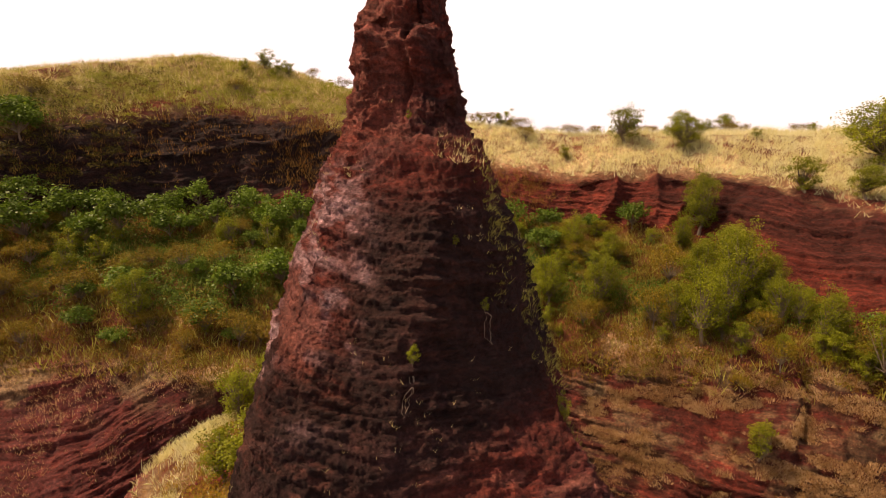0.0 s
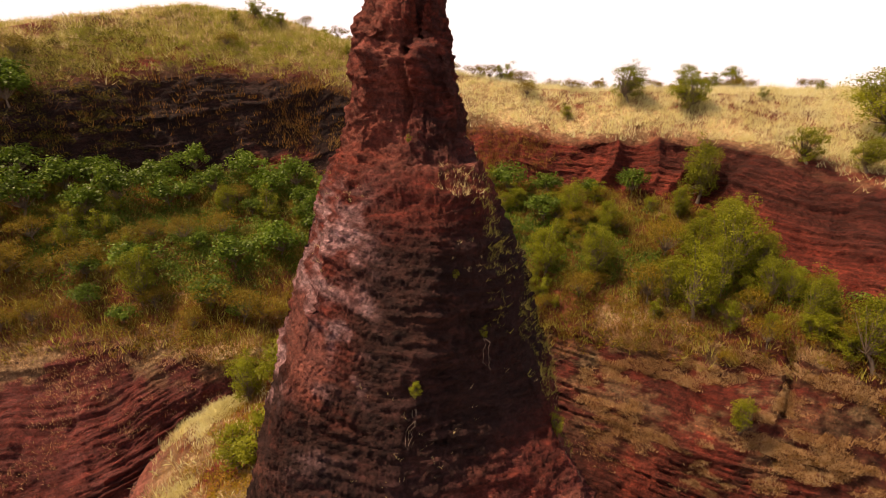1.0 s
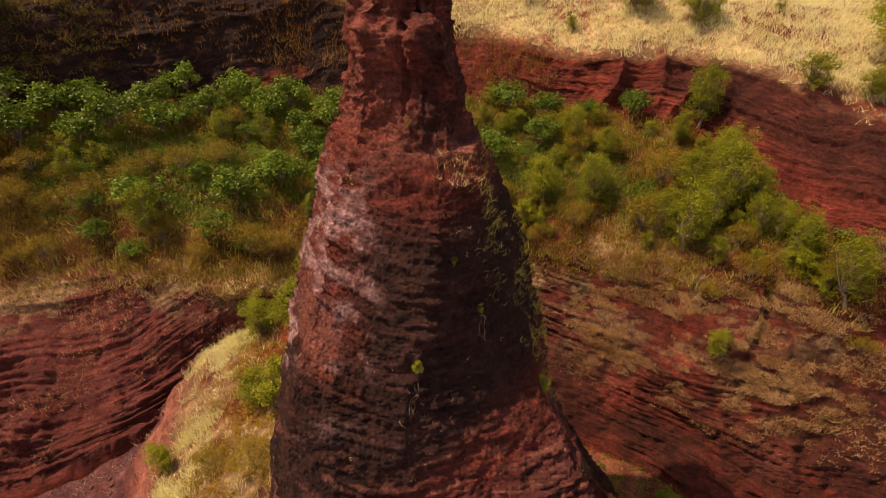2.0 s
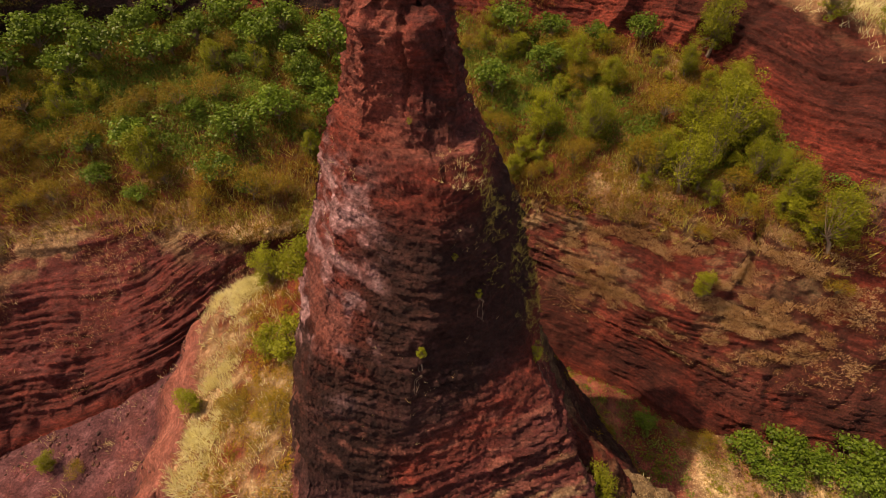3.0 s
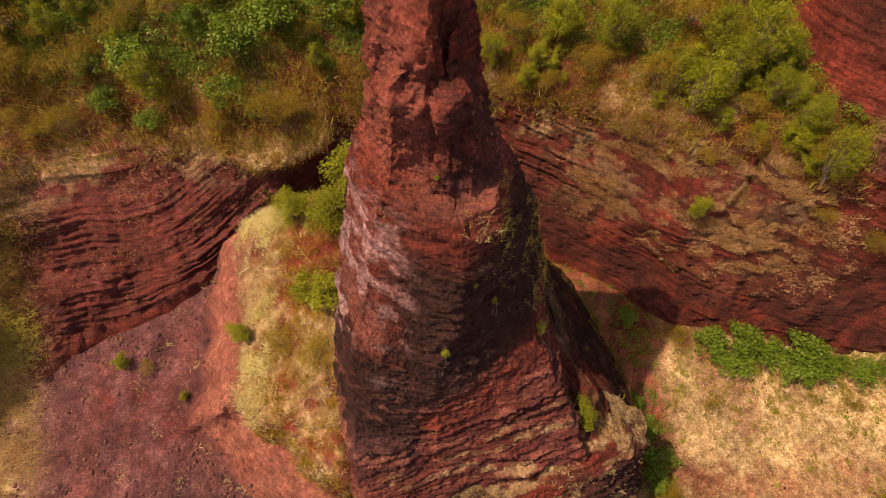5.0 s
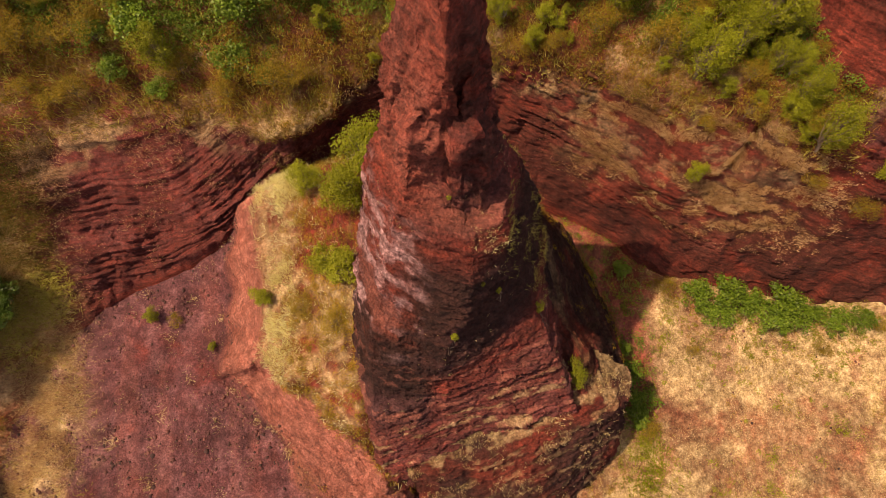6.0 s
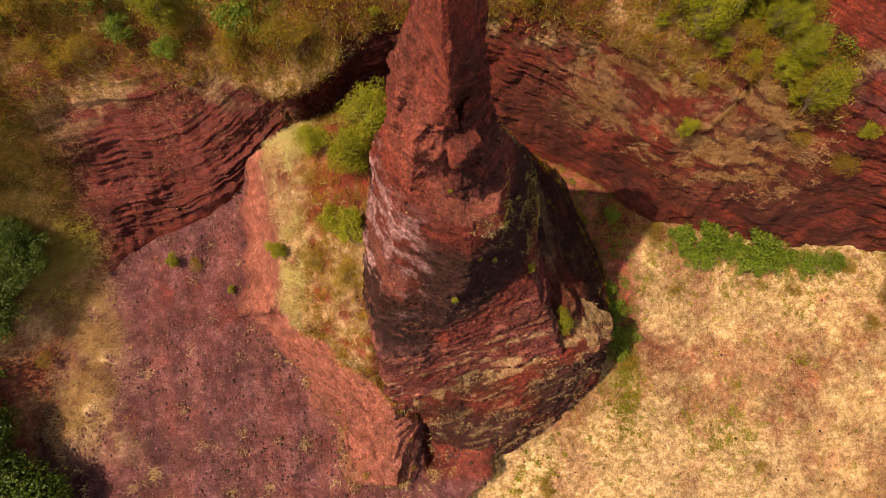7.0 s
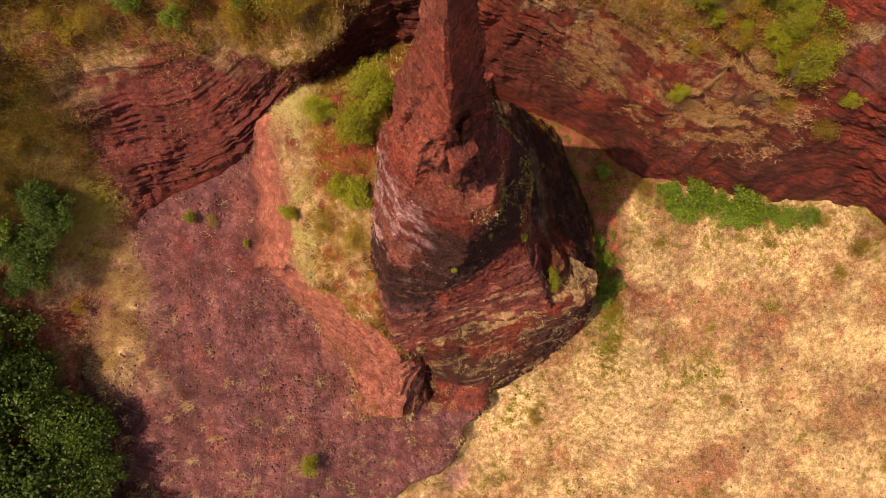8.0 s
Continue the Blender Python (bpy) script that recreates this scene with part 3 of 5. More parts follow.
def spire_sheet():
    corners = np.array([[(x, y, z) for (x, y), z in zip(line, HEIGHTS)] for line in CORNERS.values()], dtype=float)
    g = rings(corners, [140, 135, 100, 46, 40, 110], HEIGHTS, 0.052, 0.88)
    tip = g[-1].mean(0) + np.array([0, 0, 0.35])
    g = np.concatenate([g, [g[-1] * 0.6 + tip * 0.4], [g[-1] * 0.02 + tip * 0.98]])
    x, y, z = g[..., 0], g[..., 1], g[..., 2]
    nn = normals(g, True)
    # the beds sag like bowls in the middle and rise to the right further down
    sag = smooth(21.5, 17.5, z) * smooth(10, 14, z)
    bed = z - sag * (0.03 * (x + 0.2) ** 2 + 0.22 * np.maximum(0, -(x + 1.2))) - 0.24 * x * smooth(14, 10.5, z) + 0.12 * (y - 12) + 0.5 * fbm(g, 3.5, 2, 205)
    body = smooth(29.5, 26, z)
    q = np.stack([x, y, bed * 1.8], -1)
    lumps = 0.55 * fbm(g, 2.6, 3, 201) * (0.5 + 0.5 * smooth(11, 14, z)) + 0.3 * fbm(q, 0.9, 4, 202, 0.6) + (0.2 * (knobs(q, 0.6, 203) - 0.6) + 0.13 * (knobs(q, 0.26, 204) - 0.6)) * (0.6 + 0.4 * smooth(19, 21, z)) + 0.06 * (knobs(q, 0.13, 207) - 0.6)
    scar = smooth(1.25, 0.7, np.hypot((x + 3.5 + 0.35 * (z - 16.6)) / 0.75, (z - 16.6) / 0.95) + 0.8 * fbm(g, 0.9, 3, 208)) * smooth(14.5, 13.5, y)
    beds = (0.2 + 0.8 * smooth(20.8, 19.2, z)) * (0.3 + 0.8 * smooth(-0.2, 0.15, fbm(g, 2.2, 3, 206)))
    relief = (strata(g, bed, 0.27, 0.14, 211, 0.7) * (0.5 + 0.9 * smooth(-0.1, 0.2, fbm(g, 1.4, 3, 213))) + strata(g, bed, 0.36, 0.4, 212, 3.2) * smooth(13.8, 12.0, z)) * beds * (1 - 0.85 * scar)
    runnels = smooth(0.09, 0.0, np.abs(fbm(g * np.array([1, 1, 0.22]), 1.3, 3, 221))) * 0.28 * smooth(21, 22.5, z)
    hollows = 0.55 * smooth(0.12, 0.3, fbm(g * np.array([1.2, 1, 0.7]), 1.7, 2, 223)) * smooth(20.8, 21.6, z) * smooth(26, 24.5, z) * smooth(16.6, 15.6, y)
    face = smooth(16.2, 15.4, y)
    dabs = 0
    for x0, z0, rx, rz, out in ((-1.75, 23.5, 0.45, 0.45, 0.3), (-0.6, 23.3, 0.35, 0.4, 0.28), (-1.05, 24.3, 0.17, 0.9, -0.42), (-0.35, 24.7, 0.15, 0.7, -0.32), (-1.15, 22.3, 0.6, 0.4, -0.38), (-0.25, 22.2, 0.4, 0.5, -0.28), (-0.75, 21.6, 0.3, 0.5, 0.15)):
        dabs = dabs + out * np.exp(-((x - x0) / rx) ** 2 - ((z - z0) / rz) ** 2) * face
    neck = dabs + smooth(15.8, 14.5, y) * smooth(-2.4, -1.5, x) * smooth(1.1, 0.6, x) * (0.28 * smooth(19.7, 20.4, z) * smooth(20.75, 20.6, z) - 0.34 * smooth(20.62, 20.8, z) * smooth(22.4, 21.4, z))
    g = g + nn * ((lumps + relief - runnels - hollows + neck) * (0.35 + 0.65 * smooth(26.5, 23.5, z)))[..., None]
    patch, fine = fbm(g, 3, 4, 231), fbm(q, 0.6, 4, 232)
    foot = 12.9 + 0.45 * np.maximum(0, x + 1)
    # charcoal beds, with the shade of the right-hand face painted in
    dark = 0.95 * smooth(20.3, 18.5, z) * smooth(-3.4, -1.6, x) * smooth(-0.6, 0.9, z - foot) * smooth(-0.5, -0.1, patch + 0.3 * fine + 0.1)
    # the neck's shaded right side, darkened in colour
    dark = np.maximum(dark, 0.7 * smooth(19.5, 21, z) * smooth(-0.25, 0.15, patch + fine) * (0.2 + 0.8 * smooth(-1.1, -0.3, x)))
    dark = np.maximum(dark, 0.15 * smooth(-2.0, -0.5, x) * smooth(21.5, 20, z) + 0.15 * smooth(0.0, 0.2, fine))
    lilac = 0.55 * smooth(-1.6, -2.8, x) * smooth(14.5, 16.5, z) * smooth(21.3, 19.5, z) * smooth(-0.3, 0.15, fine + patch)
    pale = 0.3 * lilac
    # paler left side of the neck: sunlight put into the colour
    pale = np.maximum(pale, 0.4 * smooth(-0.6, -1.6, x) * smooth(19.5, 21.5, z) * smooth(-0.3, 0.2, patch + 0.1))
    pale = np.maximum(pale, 0.5 * scar)
    pale = np.maximum(pale, 0.4 * smooth(20.4, 20.6, z) * smooth(21.1, 20.9, z) * smooth(-1.8, -1.2, x) * smooth(14.6, 14.2, y))
    dark = dark * (1 - 0.8 * np.maximum(pale, lilac))
    # pale streaks along the beds paint highlights on the ledge tops
    bright = fbm(np.stack([x, y, bed * 4], -1), 0.8, 3, 234)
    pale = np.maximum(pale, 0.5 * smooth(0.06, 0.16, bright) * smooth(14.8, 13.4, z) * smooth(4, 7, z))
    # lilac coat, painted lighter for the sun on the left face
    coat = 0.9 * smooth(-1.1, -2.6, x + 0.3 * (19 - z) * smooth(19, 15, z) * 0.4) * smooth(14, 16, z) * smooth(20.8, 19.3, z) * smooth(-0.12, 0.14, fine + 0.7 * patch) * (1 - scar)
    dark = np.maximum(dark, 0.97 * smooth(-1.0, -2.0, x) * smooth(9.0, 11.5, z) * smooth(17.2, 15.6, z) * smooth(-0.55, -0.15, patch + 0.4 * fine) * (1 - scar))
    streak = fbm(np.stack([x, y, bed * 5], -1), 1.3, 3, 233)
    dry = 0.5 * smooth(0.16, 0.26, streak + 0.2 * patch) * smooth(5, 7, z) * smooth(13, 10.5, z)
    root = new("rock_spire")
    tagged(root, "tall tapering pinnacle of dark red bedded rock", "rock")
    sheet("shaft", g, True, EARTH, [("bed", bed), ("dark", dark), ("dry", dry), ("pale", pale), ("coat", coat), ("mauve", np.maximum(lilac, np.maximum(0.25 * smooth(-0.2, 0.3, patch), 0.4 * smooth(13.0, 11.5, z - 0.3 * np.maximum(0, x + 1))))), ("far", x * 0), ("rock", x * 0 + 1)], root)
    return g, root


# lower bench in front of the shaft and the fin at its side: lines across, from the shaft outwards
BENCH = [[(-3.0, 6.9, 7.3), (-0.6, 7.7, 8.2), (2.4, 8.9, 9.1), (4.8, 10.0, 9.7), (5.0, 10.8, 9.4), (4.8, 12.5, 8.9)],
         [(-2.75, 5.5, 7.1), (-0.2, 6.2, 7.9), (2.8, 7.3, 8.7), (5.5, 8.5, 9.4), (7.3, 9.2, 9.2), (7.9, 10.6, 8.7)],
         [(-2.55, 5.2, 6.7), (0.0, 5.8, 7.5), (3.0, 6.9, 8.3), (5.8, 8.1, 9.0), (7.7, 8.9, 8.8), (8.4, 10.5, 8.2)],
         [(-2.0, 4.0, 4.4), (0.5, 3.6, 4.8), (3.6, 4.8, 5.3), (6.7, 6.6, 5.7), (8.5, 7.8, 5.4), (9.2, 10.3, 5.0)],
         [(-1.6, 2.4, 1.6), (0.9, 1.2, 1.2), (4.5, 2.5, 1.3), (7.7, 5.0, 1.6), (9.3, 6.6, 1.6), (9.9, 10.2, 1.6)],
         [(-1.4, 2.1, -0.6), (1.0, 0.8, -0.6), (4.8, 2.1, -0.6), (8.0, 4.7, -0.6), (9.7, 6.4, -0.6), (10.2, 10.2, -0.6)]]
FIN = [[(0, 20.4, 11.4), (2.2, 18.6, 11.2), (3.0, 16, 10.6), (3.6, 13.6, 10.4), (4.2, 11, 10.6), (4.7, 9.4, 10.2)],
       [(2.6, 20.6, 9.6), (4.2, 17.7, 9.5), (4.9, 15.7, 8.8), (5.2, 13.0, 9.2), (5.8, 11, 10.0), (6.4, 9.8, 9.0)],
       [(4.2, 21.0, 6.4), (5.4, 18.2, 6.9), (6.1, 15.9, 6.5), (6.5, 13.8, 6.7), (7.2, 11.4, 8.2), (7.7, 9.7, 8.0)],
       [(5.2, 21.4, 3.6), (7.0, 18.6, 3.8), (8.0, 16, 3.9), (8.7, 13.8, 4.3), (9.0, 11.5, 5.0), (9.1, 9.7, 4.8)],
       [(6.9, 20.9, 2.2), (8.4, 18.2, 1.9), (9.1, 16, 1.9), (9.8, 13.7, 2.0), (10.2, 11.4, 1.5), (10.3, 9.8, 1.0)],
       [(7.6, 20.8, 0.8), (9.1, 18.2, 0.6), (9.9, 16, 0.4), (10.6, 13.7, 0.4), (10.9, 11.4, 0.1), (11, 9.8, -0.2)]]


def side_rock(name, lines, across, down, seed, slant, parent, tufts):
    lines = np.array(lines, dtype=float)
    wide = np.array([spline(l, [across] * (len(l) - 1), False) for l in lines])
    flat = np.concatenate([wide[i] + (wide[i + 1] - wide[i]) * (np.arange(down) / down)[:, None, None] for i in range(len(wide) - 1)] + [wide[-1:]])
    g = 0.75 * flat + 0.25 * spline(wide, [down] * (len(wide) - 1), False)
    g = g[::-1]
    x, y, z = g[..., 0], g[..., 1], g[..., 2]
    nn = normals(g, False)
    bed = z - slant * x + 0.12 * (y - 12) + 0.5 * fbm(g, 3.5, 2, seed)
    q = np.stack([x, y, bed * 1.8], -1)
    d = 0.22 * fbm(g, 2, 3, seed + 1) + 0.12 * (knobs(q, 0.3, seed + 2) - 0.6) + 0.22 * fbm(q, 0.6, 4, seed + 4) + strata(g, bed, 0.3, 0.34, seed + 3, 1.2)
    g = g + nn * d[..., None]
    fine, patch = fbm(q, 0.7, 4, seed + 6), fbm(g, 3, 3, seed + 7)
    streak = fbm(np.stack([x, y, bed * 5], -1), 1.2, 3, seed + 8)
    top_rows = smooth(1.35, 1.0, np.linspace(len(lines) - 1, 0, g.shape[0]))[:, None]
    dry = np.maximum(tufts * smooth(0.10, 0.18, streak + 0.5 * fine) * 0.25, tufts * 0.45 * top_rows * smooth(-0.1, 0.15, streak + 1.5 * fine))
    # dark rock; on the side fin the dark colour holds its shade too
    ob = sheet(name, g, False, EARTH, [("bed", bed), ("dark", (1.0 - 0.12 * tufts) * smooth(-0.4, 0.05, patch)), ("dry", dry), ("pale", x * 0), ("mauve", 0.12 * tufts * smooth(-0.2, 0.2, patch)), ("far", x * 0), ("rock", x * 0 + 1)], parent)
    return g


SPIRE, SPIRE_ROOT = spire_sheet()
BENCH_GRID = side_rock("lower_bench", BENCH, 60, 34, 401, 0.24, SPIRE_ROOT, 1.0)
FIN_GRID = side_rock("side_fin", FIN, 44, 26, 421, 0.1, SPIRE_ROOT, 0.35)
SPIRE_NORMAL = normals(SPIRE, True)


# ---- plants ----
class Soup:
    """Gathers loose faces of one mesh."""

    def __init__(self):
        self.v, self.f, self.n = [], [], 0

    def add(self, verts, faces):
        self.v.append(np.asarray(verts, dtype=np.float32))
        self.f.append(np.asarray(faces, dtype=np.int32) + self.n)
        self.n += len(verts)

    def mesh(self, name, material, soft=False):
        v = np.concatenate(self.v)
        me = bpy.data.meshes.new(name)
        me.vertices.add(len(v))
        me.vertices.foreach_set("co", v.reshape(-1))
        sizes = np.concatenate([np.full(len(f), f.shape[1], dtype=np.int32) for f in self.f])
        loops = np.concatenate([f.reshape(-1) for f in self.f])
        me.loops.add(len(loops))
        me.loops.foreach_set("vertex_index", loops)
        me.polygons.add(len(sizes))
        me.polygons.foreach_set("loop_start", np.concatenate([[0], np.cumsum(sizes)[:-1]]).astype(np.int32))
        if soft:
            me.polygons.foreach_set("use_smooth", np.ones(len(sizes), dtype=bool))
        me.update(calc_edges=True)
        me.materials.append(material)
        return me


def unit(v):
    return v / np.maximum(np.linalg.norm(v, axis=-1, keepdims=True), 1e-9)


def add_leaves(soup, centre, axis, face, length, width, simple=False):
    """Diamond leaves, or three-cornered ones: centre (n, 3), axis along the leaf, face its normal."""
    a = unit(axis)
    b = unit(np.cross(face, a))
    length, width = np.reshape(length, (-1, 1)), np.reshape(width, (-1, 1))
    if simple:
        q = np.stack([centre + b * width * 0.6 - a * length / 2, centre + a * length / 2, centre - b * width * 0.6 - a * length / 2], 1)
        soup.add(q.reshape(-1, 3), np.arange(3 * len(centre)).reshape(-1, 3))
        return
    q = np.stack([centre - a * length / 2, centre + b * width / 2 - a * length * 0.1, centre + a * length / 2, centre - b * width / 2 - a * length * 0.1], 1)
    soup.add(q.reshape(-1, 3), np.arange(4 * len(centre)).reshape(-1, 4))


def add_tube(soup, points, radii, sides=5):
    points = np.asarray(points, dtype=float)
    rings = []
    for i, p in enumerate(points):
        d = unit(points[min(i + 1, len(points) - 1)] - points[max(i - 1, 0)])
        u = unit(np.cross(d, (0.3, 0.9, 0.2)))
        w = np.cross(d, u)
        ang = np.arange(sides) * 2 * np.pi / sides
        rings.append(p + radii[i] * (np.cos(ang)[:, None] * u + np.sin(ang)[:, None] * w))
    faces = [(i * sides + k, i * sides + (k + 1) % sides, (i + 1) * sides + (k + 1) % sides, (i + 1) * sides + k) for i in range(len(points) - 1) for k in range(sides)]
    soup.add(np.concatenate(rings), faces)


def woody_plant(name, seed, material, clumps, per, leaf, crown, droop=0.0, stem=0.035):
    """A plant one metre high: stem and limbs, and leaves in clumps inside an uneven crown (radius, middle, half height)."""
    r = np.random.default_rng(seed)
    radius, middle, half = crown
    wood, green = Soup(), Soup()
    lean = r.normal(0, 0.05, 2)
    fork = np.array([lean[0], lean[1], max(0.08, middle - half * 0.75)])
    add_tube(wood, [(0, 0, -0.08), fork * 0.5 + (0.01, 0, 0), fork], [stem, stem * 0.8, stem * 0.6], 6)
    for i in range(clumps):
        d = unit(r.normal(0, 1, 3))
        d[2] = d[2] if middle > 0.5 else abs(d[2]) - 0.1
        far = r.uniform(0.45, 1.0) * r.uniform(0.75, 1.15)
        c = np.array([d[0] * radius * far, d[1] * radius * far, middle + d[2] * half * far])
        c[2] = max(c[2], 0.08)
        bend = (fork + c) / 2 + r.normal(0, 0.03, 3)
        add_tube(wood, [fork, bend, c], [stem * 0.3, stem * 0.16, stem * 0.05], 3)
        n = int(per * r.uniform(0.6, 1.3))
        size = r.uniform(0.55, 1.1) * radius * 0.42
        off = unit(r.normal(0, 1, (n, 3))) * (r.uniform(0.15, 1.0, (n, 1)) ** 0.5) * size
        off[:, 2] *= 0.75
        pos = c + off
        pos[:, 2] = np.maximum(pos[:, 2], 0.02)
        face = unit(off / size + np.array([0, 0, 0.9]) + r.normal(0, 0.55, (n, 3)))
        axis = unit(np.cross(face, r.normal(0, 1, (n, 3)))) - np.array([0, 0, droop])
        ln = leaf[0] * r.uniform(0.6, 1.3, n)
        add_leaves(green, pos, axis, face, ln, ln * leaf[1])
    root = new(name)
    for part_name, me in (("trunk", wood.mesh("trunk", BARK, True)), ("crown", green.mesh("crown", material))):
        ob = new(part_name, me)
        ob.parent = root
    return root


def sample(g, gn, weight, count, seed):
    """Random places on a sheet, by area and weight: points, normals."""
    r = np.random.default_rng(seed)
    a, b, c = g[:-1, :-1], g[:-1, 1:], g[1:, :-1]
    area = np.linalg.norm(np.cross(b - a, c - a), axis=2) * weight[:-1, :-1]
    p = area.reshape(-1)
    i = r.choice(len(p), count, p=p / p.sum())
    row, col = i // area.shape[1], i % area.shape[1]
    s, t = r.random((count, 1)), r.random((count, 1))
    pos = a[row, col] + (b - a)[row, col] * s + (c - a)[row, col] * t
    return pos, gn[row, col]


def nearest(g, gn, x, y, allowed=None):
    d = (g[..., 0] - x) ** 2 + (g[..., 1] - y) ** 2
    if allowed is not None:
        d = np.where(allowed, d, 1e9)
    i = np.unravel_index(np.argmin(d), d.shape)
    return g[i], gn[i]


def grass(name, places, blades, height, width, spread, material, label, seed, lean=0.45, flat=0.0, bent=False):
    """Tufts of narrow blades at the places; kind stuff."""
    r = np.random.default_rng(seed)
    pos, nor = places
    n = len(pos)
    tall = (r.uniform(0.55, 1.25, (n, 1)) * height).repeat(blades, 0)
    base = pos.repeat(blades, 0) + np.concatenate([r.normal(0, spread, (n * blades, 2)), np.zeros((n * blades, 1))], 1)
    up = unit(nor * 0.35 + np.array([0, 0, 1.0])).repeat(blades, 0)
    side = r.normal(0, 1, (n * blades, 3))
    side[:, 2] *= 0.3
    d = unit(up * (1 - flat) + unit(side) * lean * r.uniform(0.2, 1.3, (n * blades, 1)))
    ln = tall * r.uniform(0.6, 1.15, (n * blades, 1))
    across = unit(np.cross(d, r.normal(0, 1, (n * blades, 3)))) * width
    bend = base + d * ln * 0.55
    tip = base + d * ln + np.array([0, 0, -0.25]) * ln * lean
    v = np.stack([base - across / 2 - up * 0.05, base + across / 2 - up * 0.05, bend + across * 0.4, tip, bend - across * 0.4], 1).reshape(-1, 3)
    soup = Soup()
    if bent:
        soup.add(v, np.arange(len(v)).reshape(-1, 5))
    else:
        v = v.reshape(-1, 5, 3)[:, (0, 1, 3)]
        soup.add(v.reshape(-1, 3), np.arange(3 * len(v)).reshape(-1, 3))
    ob = new(name, soup.mesh(name, material))
    return tagged(ob, label, "grass", kind="stuff")


def low_leaves(name, places, per, size, leaf, material, label, seed, category="scrub"):
    """Low leafy clumps that nobody could count; kind stuff."""
    per, leaf = int(per * 1.5), (leaf[0] * 0.7, leaf[1])
    r = np.random.default_rng(seed)
    pos, nor = places
    n = len(pos)
    s = (r.uniform(0.5, 1.3, (n, 1)) * size).repeat(per, 0)
    off = unit(r.normal(0, 1, (n * per, 3))) * r.uniform(0.2, 1, (n * per, 1)) ** 0.5
    off[:, 2] = np.abs(off[:, 2]) * 0.8
    c = pos.repeat(per, 0) + off * s
    face = unit(off + nor.repeat(per, 0) * 0.5 + r.normal(0, 0.6, (n * per, 3)))
    axis = np.cross(face, r.normal(0, 1, (n * per, 3)))
    ln = leaf[0] * r.uniform(0.6, 1.4, n * per)
    soup = Soup()
    add_leaves(soup, c, axis, face, ln, ln * leaf[1], True)
    ob = new(name, soup.mesh(name, material))
    return tagged(ob, label, category, kind="stuff")


# prototypes, a metre high
PLANTS = {
    "light": [woody_plant("young_tree", 11 + i, LIGHT_LEAF, 44, 75, (0.035, 0.6), (0.31, 0.52, 0.46), 0.2) for i in range(4)],
    "tall": [woody_plant("young_tree", 91 + i, LIGHT_LEAF, 85, 90, (0.024, 0.6), (0.30, 0.52, 0.46), 0.2) for i in range(3)],
    "broad": [woody_plant("broadleaf_shrub", 31 + i, BROAD_LEAF, 34, 56, (0.064, 0.75), (0.55, 0.50, 0.42), 0.3, 0.03) for i in range(4)],
    "scrub": [woody_plant("scrub_bush", 51 + i, SCRUB, 34, 75, (0.036, 0.55), (0.55, 0.48, 0.42), 0.1, 0.025) for i in range(3)],
    "forest": [woody_plant("forest_tree", 71 + i, FOREST_LEAF, 64, 85, (0.034, 0.7), (0.42, 0.62, 0.36), 0.3, 0.03) for i in range(2)],
}
LABELS = {
    "tall": ("bushy young tree with dense light green foliage", "tree"),
    "light": ("slender young tree with fine light green leaves", "tree"),
    "broad": ("rounded shrub with large glossy dark green leaves", "shrub"),
    "scrub": ("olive green dry scrub bush with fine leaves", "bush"),
    "forest": ("tall dark green leafy tree at the quarry edge", "tree"),
}
dice = random.Random(5)
USED = set()


def plant(kind, x, y, h, group, sheet_of="rim", wide=1.0, at=None, label=""):
    if at is None:
        if sheet_of == "rim":
            at, _ = nearest(RIM, RIM_NORMAL, x, y, (RIM_LEVEL > 0.9) & (RIM_LEVEL < 8.5))
        elif sheet_of == "spire":
            at, _ = nearest(SPIRE, SPIRE_NORMAL, x, y)
        else:
            at, _ = nearest(FLOOR, FLOOR_NORMAL, x, y)
    if kind == "light" and h > 2.3:
        kind = "tall"
    proto = dice.choice(PLANTS[kind])
    m = pose(at[0], at[1], at[2], dice.uniform(-5, 5), dice.uniform(-5, 5), dice.uniform(0, 360))
    if proto.name in USED:
        ob = copy_thing(proto, m)
    else:
        USED.add(proto.name)
        ob = proto
        ob.matrix_basis = m
    s = h * dice.uniform(0.92, 1.08)
    ob.scale = (s * wide * dice.uniform(0.9, 1.1), s * wide * dice.uniform(0.9, 1.1), s)
    text, category = LABELS[kind]
    return tagged(ob, label or text, category, group)


RIGHT_SLOPE = [(12.7, 25.6, 4.0, "light"), (11.9, 26.8, 3.2, "light"), (15.4, 27.1, 5.0, "light"), (14.2, 26.3, 3.8, "light"), (15.6, 28.6, 3.4, "light"), (13.6, 28.0, 3.6, "light"), (16.2, 25.3, 3.0, "light"), (16.6, 26.8, 3.2, "light"), (17.0, 24.9, 2.6, "light"), (17.6, 23.7, 3.2, "light"), (18.9, 21.5, 4.0, "light"),
               (15.9, 33.3, 4.3, "light"), (12.4, 35.1, 2.4, "broad"), (11.0, 27.1, 3.0, "scrub"), (8.8, 29.4, 3.9, "light"), (6.0, 30.3, 3.6, "light"), (8.4, 34.1, 3.0, "light"),
               (4.7, 37.4, 2.8, "broad"), (6.6, 34.6, 2.4, "broad"), (12.6, 29.6, 3.1, "scrub"), (14.3, 32.0, 2.6, "light"), (14.1, 24.3, 1.9, "light"), (15.4, 23.5, 1.9, "scrub")]
for x, y, h, kind in RIGHT_SLOPE:
    plant(kind, x, y, h, "trees on the slope", wide=0.85)
